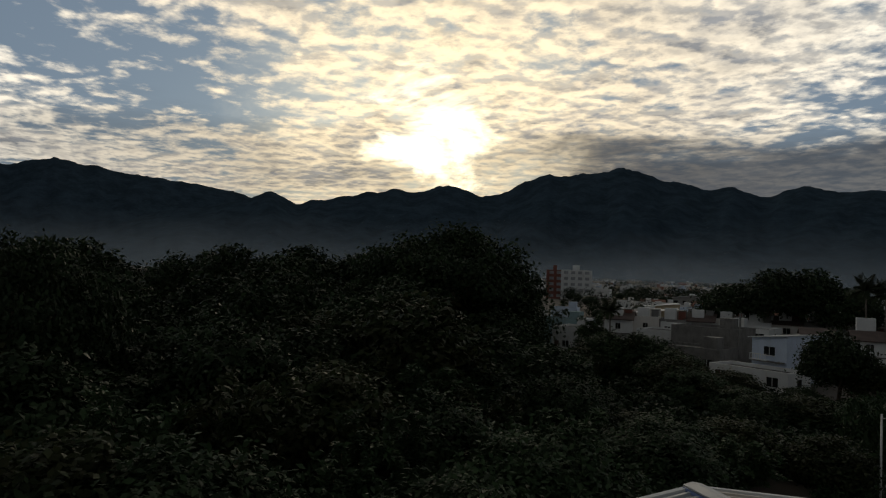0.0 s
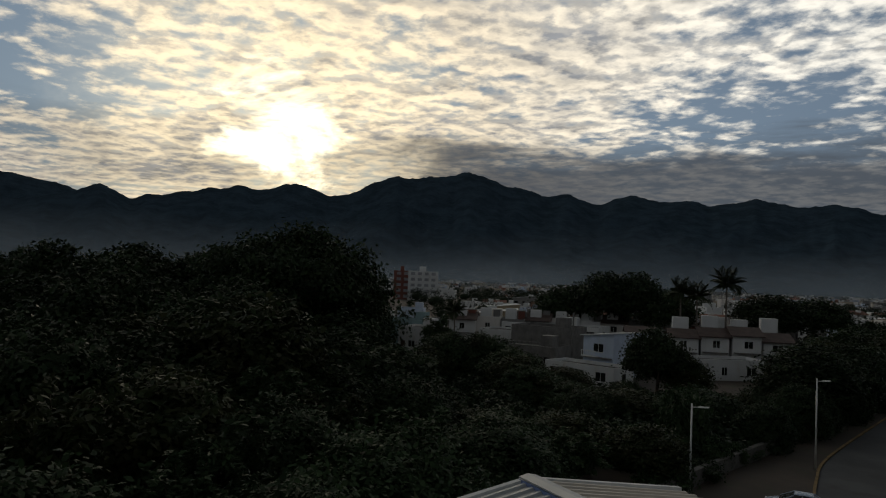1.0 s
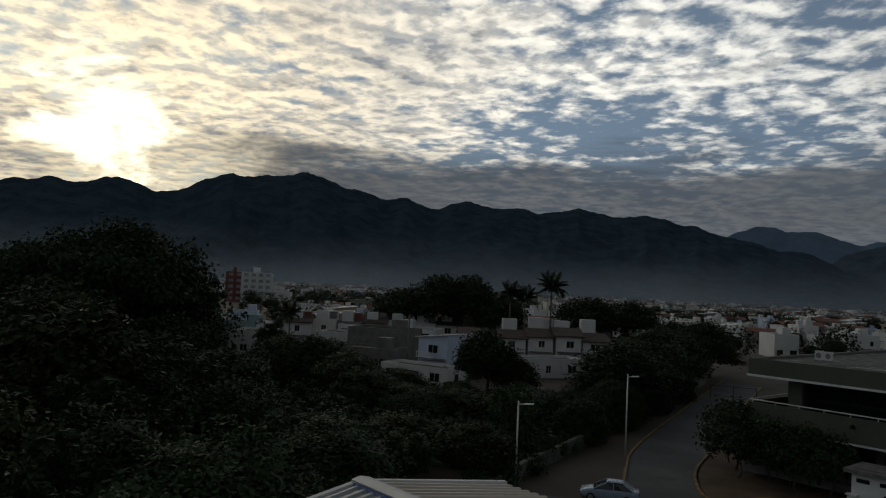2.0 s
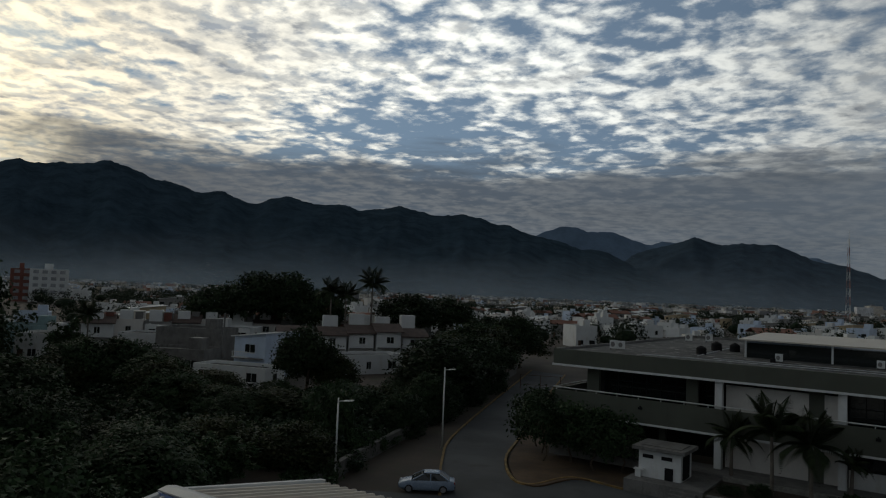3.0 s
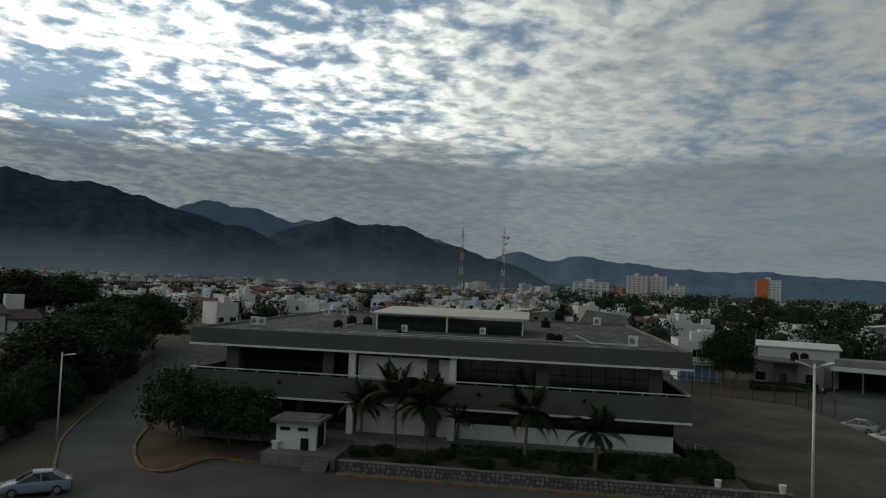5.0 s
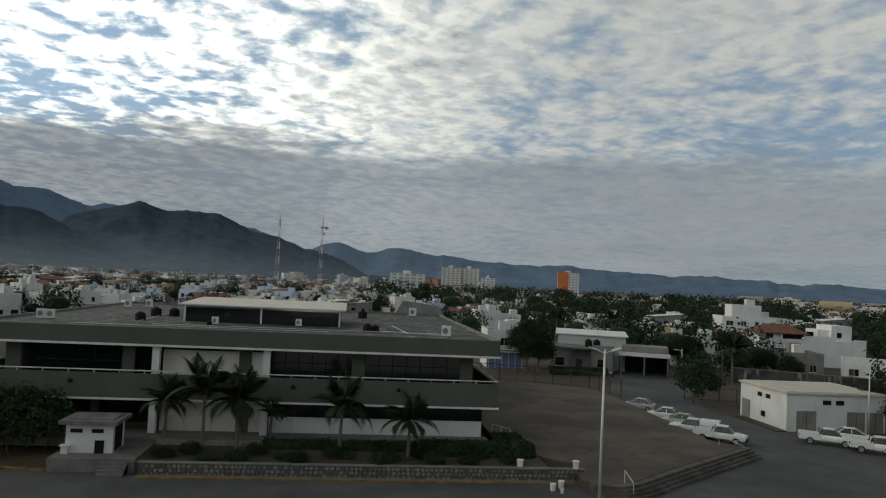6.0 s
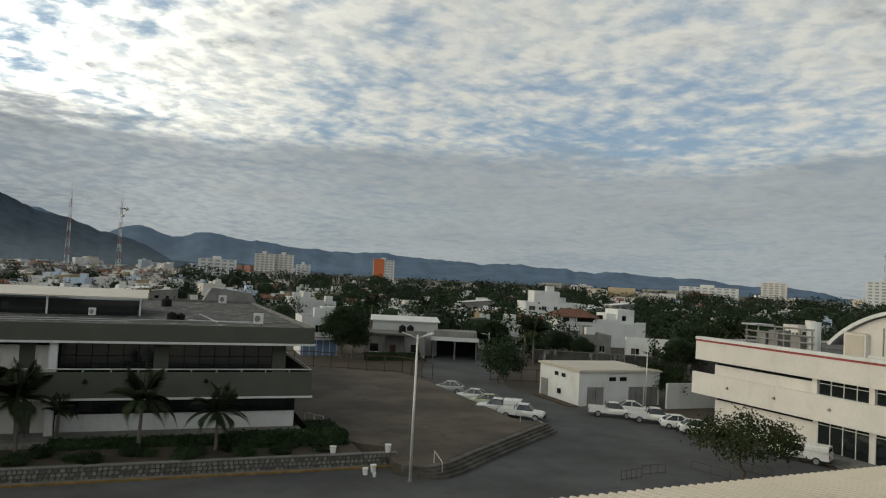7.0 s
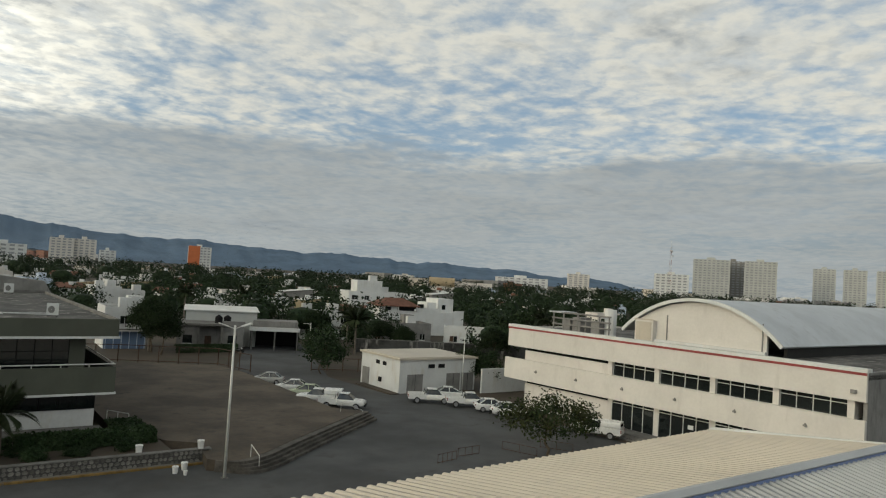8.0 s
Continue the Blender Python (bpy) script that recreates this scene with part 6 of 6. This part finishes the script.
solo("grey_gable", Mesh().sweep([(6.0, 9.0), (14.4, 9.0), (13.2, 11.2), (7.6, 11.8)], 107.5, 111, lambda p, y: (p[0], y, p[1])).box(6.2, 14.2, 107.6, 110.9, 0, 9), M["render_grey"], "grey sloping roof behind the office", "building")

# the town: many houses from a few patterns, set along streets
PATTERNS = []
for i in range(12):
    q = random.Random(100 + i)
    PATTERNS.append(house(*polar(25 - 4.4 * i, 215 + 11 * (i % 4)).xy, 52 - 6 * i, q.uniform(6, 12), q.uniform(7, 11), q.uniform(3.2, 6.8), WALLS[i % len(WALLS)], 1 + (i % 2), ("flat", "flat", "flat", "tile", "flat", "slope")[i % 6], i % 3 != 1,
                          ("white flat-roofed house", "cream house with a walled roof", "grey rendered house", "house with a reddish tiled roof", "pale house with a roof tank", "house with a light sloping roof")[i % 6] + " in the crowded town", seed=200 + i, fine=False))
ran2 = random.Random(21)
used = []


def settle(count, az0, az1, d0, d1, gap):
    made = tries = 0
    while made < count and tries < count * 40:
        tries += 1
        az, d = ran2.uniform(az0, az1), math.sqrt(ran2.uniform(d0 * d0, d1 * d1))
        p = polar(az, d)
        if any((p.x - a) ** 2 + (p.y - b) ** 2 < gap * gap for a, b in used) or (p.y < 112 and -32 < p.x < 68) or (-70 < p.x < -30 and p.y < 128):
            continue
        used.append((p.x, p.y))
        s = ran2.uniform(0.7, 1.0)
        copy_thing(PATTERNS[ran2.randrange(12)], pose(p.x, p.y, 0, 0, 0, (52 if az > 20 else -10) + ran2.choice((0, 0, 90, -90)) * 0.2 + ran2.uniform(-8, 8)) @ Matrix.Diagonal((s, s, s * ran2.uniform(0.9, 1.15), 1)))
        made += 1


for x, y in ((-92, 78), (-85, 67), (-113, 82), (-103, 70), (-141, 66), (-128, 62), (-128, 94), (-136, 88), (-96, 108), (-90, 114), (-100, 103), (-84, 95)):
    used.append((x, y))
for i in range(13):
    used.append(tuple(polar(61 - 2.0 * i, 163 + 2.2 * i).xy))
settle(20, 68, 60, 150, 200, 11)
settle(66, 62, 28, 200, 330, 11)
settle(96, 34, -8, 235, 460, 11)
settle(46, -8, -50, 168, 420, 15)
settle(70, 66, -50, 420, 680, 13)


def far_town(name, label, n, az0, az1, d0, d1, seed, lo=3, hi=9, size=(6, 16)):
    """Countless small blocks in the distance."""
    q, m = random.Random(seed), Mesh()
    for _ in range(n):
        az, d = q.uniform(az0, az1), math.sqrt(q.uniform(d0 * d0, d1 * d1))
        p, w, e = polar(az, d), q.uniform(*size), q.uniform(*size)
        h = q.uniform(lo, hi)
        a = q.uniform(0, 60)
        m.box(p.x - w / 2, p.x + w / 2, p.y - e / 2, p.y + e / 2, -5, h, a, (p.x, p.y))
        if q.random() < 0.4:
            m.box(p.x - w / 4, p.x, p.y - e / 4, p.y, h, h + q.uniform(1.5, 3), a, (p.x, p.y))
    solo(name, m, TOWN, label, "houses", kind="stuff")


TOWN = island_mat("town_walls", [(0.62, 0.61, 0.58), (0.30, 0.29, 0.27), (0.55, 0.50, 0.42), (0.16, 0.15, 0.14), (0.68, 0.67, 0.65), (0.26, 0.12, 0.08), (0.42, 0.36, 0.27), (0.22, 0.22, 0.22), (0.62, 0.62, 0.62), (0.35, 0.40, 0.46)])
far_town("far_houses", "countless pale houses of the far town", 900, 68, -52, 560, 1300, 3, 2.5, 6.5)
far_town("far_houses", "pale houses at the foot of the mountains", 520, 70, -10, 1300, 2250, 4, 3, 7.5, (8, 20))
far_town("hillside_houses", "scattered pale houses on the lower slopes", 70, 66, 2, 2200, 2420, 5, 3, 6, (6, 12))
far_town("far_blocks", "distant pale apartment blocks", 26, 6, -10, 1250, 1900, 6, 8, 20, (12, 26))
far_town("far_blocks", "distant low apartment blocks among trees", 40, -30, -66, 700, 1500, 7, 8, 16, (14, 40))

WOODS = leaf_mat("far_leaves", (0.014, 0.026, 0.013), (0.023, 0.037, 0.017), 0.1)


def woods(name, label, n, az0, az1, d0, d1, lo, hi, seed, per=46):
    """Distant tree crowns as clumps of leaves."""
    q, vs = random.Random(seed), []
    for _ in range(n):
        az, d = q.uniform(az0, az1), math.sqrt(q.uniform(d0 * d0, d1 * d1))
        p, h = polar(az, d), q.uniform(lo, hi)
        if (p.y < 112 and -34 < p.x < 70) or (d < 125 and az < 68 and not left_of_wall(p.x, p.y)):
            continue
        w = h * q.uniform(0.45, 0.85)
        c, dd = clumps(per, (w, w, h * 0.5), -0.9, 0.7)
        many = 6 if d < 480 else 4
        at = np.repeat(c, many, 0) + rng.normal(size=(len(c) * many, 3)) * h * 0.055 + np.array([p.x, p.y, h * 0.52])
        if d < 480:
            la, lo_ = np.meshgrid(np.linspace(-1.2, 1.5, 6), np.linspace(0, 2 * np.pi, 9), indexing="ij")
            ball = np.stack([np.cos(la) * np.cos(lo_) * w * 0.52, np.cos(la) * np.sin(lo_) * w * 0.52, np.sin(la) * h * 0.26 + h * 0.48], -1) + np.array([p.x, p.y, 0])
            vs.append(np.stack([ball[:-1, :-1], ball[:-1, 1:], ball[1:, 1:], ball[1:, :-1]], 2).reshape(-1, 4, 3))
        vs.append(leaves(at, np.repeat(dd, many, 0) + np.array([0, 0, 0.5]), max(0.34, h * (0.085 if d > 480 else 0.058)), 1.4))
    solo(name, quads(name, np.concatenate(vs), WOODS), None, label, "trees", kind="stuff")


woods("town_trees", "dark trees between the houses of the town", 300, 66, -8, 180, 620, 5, 9, 11, 110)
woods("town_trees", "dark trees between the street houses", 210, -6, -56, 135, 460, 5.5, 10.5, 12, 130)
woods("far_woods", "dark belt of trees beyond the houses", 460, -2, -72, 360, 900, 9, 14.5, 13, 46)
woods("far_woods", "dark tree belts across the far town", 420, 70, -4, 500, 2000, 7, 12, 14, 26)
woods("undergrowth", "low dark bushes before the houses", 330, 67, 41, 62, 92, 1.6, 2.7, 16, 44)
woods("far_woods", "trees beyond the grove", 130, 116, 68, 130, 420, 8, 12, 15, 110)
for az, d, h, w in ((53.6, 176, 1.12, 1.2), (50.6, 172, 1.40, 1.3), (48.2, 174, 1.42, 1.25), (45.6, 170, 1.12, 1.1), (38.5, 182, 1.1, 1.4), (35.5, 190, 1.05, 1.4), (-14.3, 124, 0.72, 0.62)):
    p = polar(az, d)
    tree(("broad", "broad2")[int(d) % 2], p.x, p.y, 0, h, w, d * 3, "town trees", "big dark tree rising among the houses")


# ---- far buildings ----
def tower_block(az0, az1, d, top, wall, floors, label, bays=5, accent=None, deep=14):
    """A far block between two bearings: walls, one row of openings for each floor, a roof house."""
    a, b = polar(az0, d), polar(az1, d)
    w = (b - a).length
    t = thing("apartment_tower", label, "apartment block", "far buildings", m=pose(a.x, a.y, 0, 0, 0, math.degrees(math.atan2(b.y - a.y, b.x - a.x))))
    part("wall", Mesh().box(0, w, 0, deep, -1, top), M[wall], t)
    part("roof_house", Mesh().box(w * 0.35, w * 0.6, deep * 0.3, deep * 0.7, top, top + 3), M[wall], t)
    if accent:
        part("accent_wall", Mesh().box(-0.15, w * 0.52, -0.8, -0.46, 0, top + 1), M[accent], t, "coloured wall panel")
    fh = top / floors
    for i in range(bays + 1):
        x = w * i / bays
        part("pier", Mesh().box(x - w / bays * 0.2, x + w / bays * 0.2, -0.45, -0.06, 0, top), M[wall], t)
    for f in range(floors):
        part("window_band", Mesh().box(w * 0.03, w * 0.97, -0.06, 0.0, f * fh + fh * 0.3, f * fh + fh * 0.8), M["pane"], t)
        part("ledge", Mesh().box(-0.2, w + 0.2, -0.5, 0, f * fh, f * fh + fh * 0.14), M[wall], t)
    return t


M["pane"] = mat("hazy_glass", (0.30, 0.31, 0.32), 0.4, vary=0.2, bump=0)
M["orange"] = mat("orange_wall", (0.55, 0.16, 0.06), 0.85, vary=0.08)
tower_block(67.0, 65.85, 450, 18.0, "brick_red", 5, "dark red block beside a white one", 2)
tower_block(65.85, 63.65, 446, 18.2, "white", 5, "five-storey white apartment block", 4)
tower_block(50.6, 48.0, 520, 15.0, "white", 3, "white flat-roofed block with open floors", 4)
tower_block(-7.1, -8.5, 900, 33.0, "cream", 11, "tall beige apartment block", 4)
tower_block(-8.55, -9.97, 905, 33.2, "cream", 11, "tall beige apartment block", 4)
tower_block(-10.3, -11.3, 880, 22.0, "white", 7, "narrow white apartment block", 3)
tower_block(-3.0, -5.6, 780, 22.0, "white", 6, "broad white office block", 5)
tower_block(-16.36, -17.96, 900, 33.2, "white", 10, "apartment block with an orange front", 6, "orange")
tower_block(-46.18, -47.76, 1100, 32.0, "cream", 10, "slim beige apartment tower", 4)
tower_block(-40.5, -44.5, 900, 20.0, "white", 6, "long white apartment row", 8)
tower_block(-52.81, -55.2, 1000, 37.5, "white", 10, "white office tower with antennas", 6)
tower_block(-55.6, -58.1, 1000, 59.5, "pale_grey", 18, "tall cream condominium tower", 8)
tower_block(-57.6, -59.2, 1030, 60.0, "render_grey", 18, "tall grey condominium tower", 5)
tower_block(-59.2, -61.3, 1000, 59.5, "pale_grey", 18, "tall cream condominium tower", 7)
for a in (-63.73, -65.63, -67.62):
    tower_block(a, a - 1.34, 1100, 57.5, "pale_grey", 18, "slim grey-green condominium tower", 5)
sp = polar(-37.3, 620)
st = thing("sports_hall", "low cream hall with a yellow curved roof", "building", m=pose(sp.x - 22, sp.y, 0, 0, 0, -36))
part("wall", Mesh().box(-10, 48, 0, 20, 0, 11.5), M["cream"], st)
part("roof", Mesh().tube((-6, 2, 10.5), (16, 2, 10.5), 4.0, n=18), M["ochre"], st, "yellow curved roof")


# ---- lattice masts ----
M["mast_red"] = mat("mast_red", (0.30, 0.16, 0.14), 0.6, vary=0.1)


def mast(az, d, h, w, label, dish=False):
    p = polar(az, d)
    t = thing("radio_mast", label, "radio mast", "radio masts", m=pose(p.x, p.y, 0, 0, 0, az * 13))
    n = 12
    for k in range(n):
        z0, z1 = h * k / n, h * (k + 1) / n
        w0, w1 = w * (1 - 0.75 * k / n), w * (1 - 0.75 * (k + 1) / n)
        seg = Mesh()
        c0 = [(w0 * math.cos(a), w0 * math.sin(a), z0) for a in (0, 2.094, 4.189)]
        c1 = [(w1 * math.cos(a), w1 * math.sin(a), z1) for a in (0, 2.094, 4.189)]
        for i in range(3):
            seg.tube(c0[i], c1[i], 0.09, n=5)
            seg.tube(c0[i], c1[(i + 1) % 3], 0.045, n=4)
            seg.tube(c1[i], c1[(i + 1) % 3], 0.045, n=4)
        part("lattice_section", seg, M["mast_red"] if k % 2 == 0 else M["pole"], t)
    part("spike", Mesh().tube((0, 0, h), (0, 0, h + 5), 0.07, n=5), M["pole"], t)
    if dish:
        pl = part("platform", Mesh().tube((0, 0, h * 0.9), (0, 0, h * 0.9 + 0.25), 2.0, n=12), M["steel"], t)
        part("dish", Mesh().tube((2.2, 0, h * 0.9), (3.6, 0, h * 0.9), 1.4, 0.6, 12), M["white"], t)
        part("dish", Mesh().tube((0, -1.6, h * 0.82), (0, -2.6, h * 0.82), 0.9, 0.4, 12), M["white"], t)


mast(6.0, 400, 48.5, 1.6, "slim red and white lattice radio mast")
mast(2.67, 400, 46.5, 1.6, "lattice radio mast with dish antennas", True)
mast(-53.9, 800, 64.0, 2.6, "white lattice radio tower with a platform", True)


# ---- stones of the front wall ----
stone_meshes = []
for i in range(10):
    q = random.Random(300 + i)
    n = 7
    ring = [((0.5 + q.uniform(-0.10, 0.06)) * math.cos(2 * math.pi * j / n + 0.2), (0.5 + q.uniform(-0.10, 0.06)) * math.sin(2 * math.pi * j / n + 0.2)) for j in range(n)]
    vs = [(x, 0.06, z) for x, z in ring] + [(x * 0.82, -0.05 - q.uniform(0, 0.03), z * 0.82) for x, z in ring]
    me = Mesh().add(vs, [tuple(range(n, 2 * n))] + [(j, (j + 1) % n, n + (j + 1) % n, n + j) for j in range(n)])
    stone_meshes.append(me.data("stone", M["stone"]))
q = random.Random(9)
for r in range(3):
    x = -14.5 + 0.15 * (r % 2)
    while x < 18.4:
        w = q.uniform(0.28, 0.44)
        ob = part("stone", stone_meshes[q.randrange(10)], None, front_wall, m=Matrix.Translation((x + w / 2, 53.9, 0.16 + 0.30 * r)) @ Matrix.Rotation(q.uniform(-0.4, 0.4), 4, "Y") @ Matrix.Diagonal((w * 1.02, 1, 0.31, 1)))
        x += w
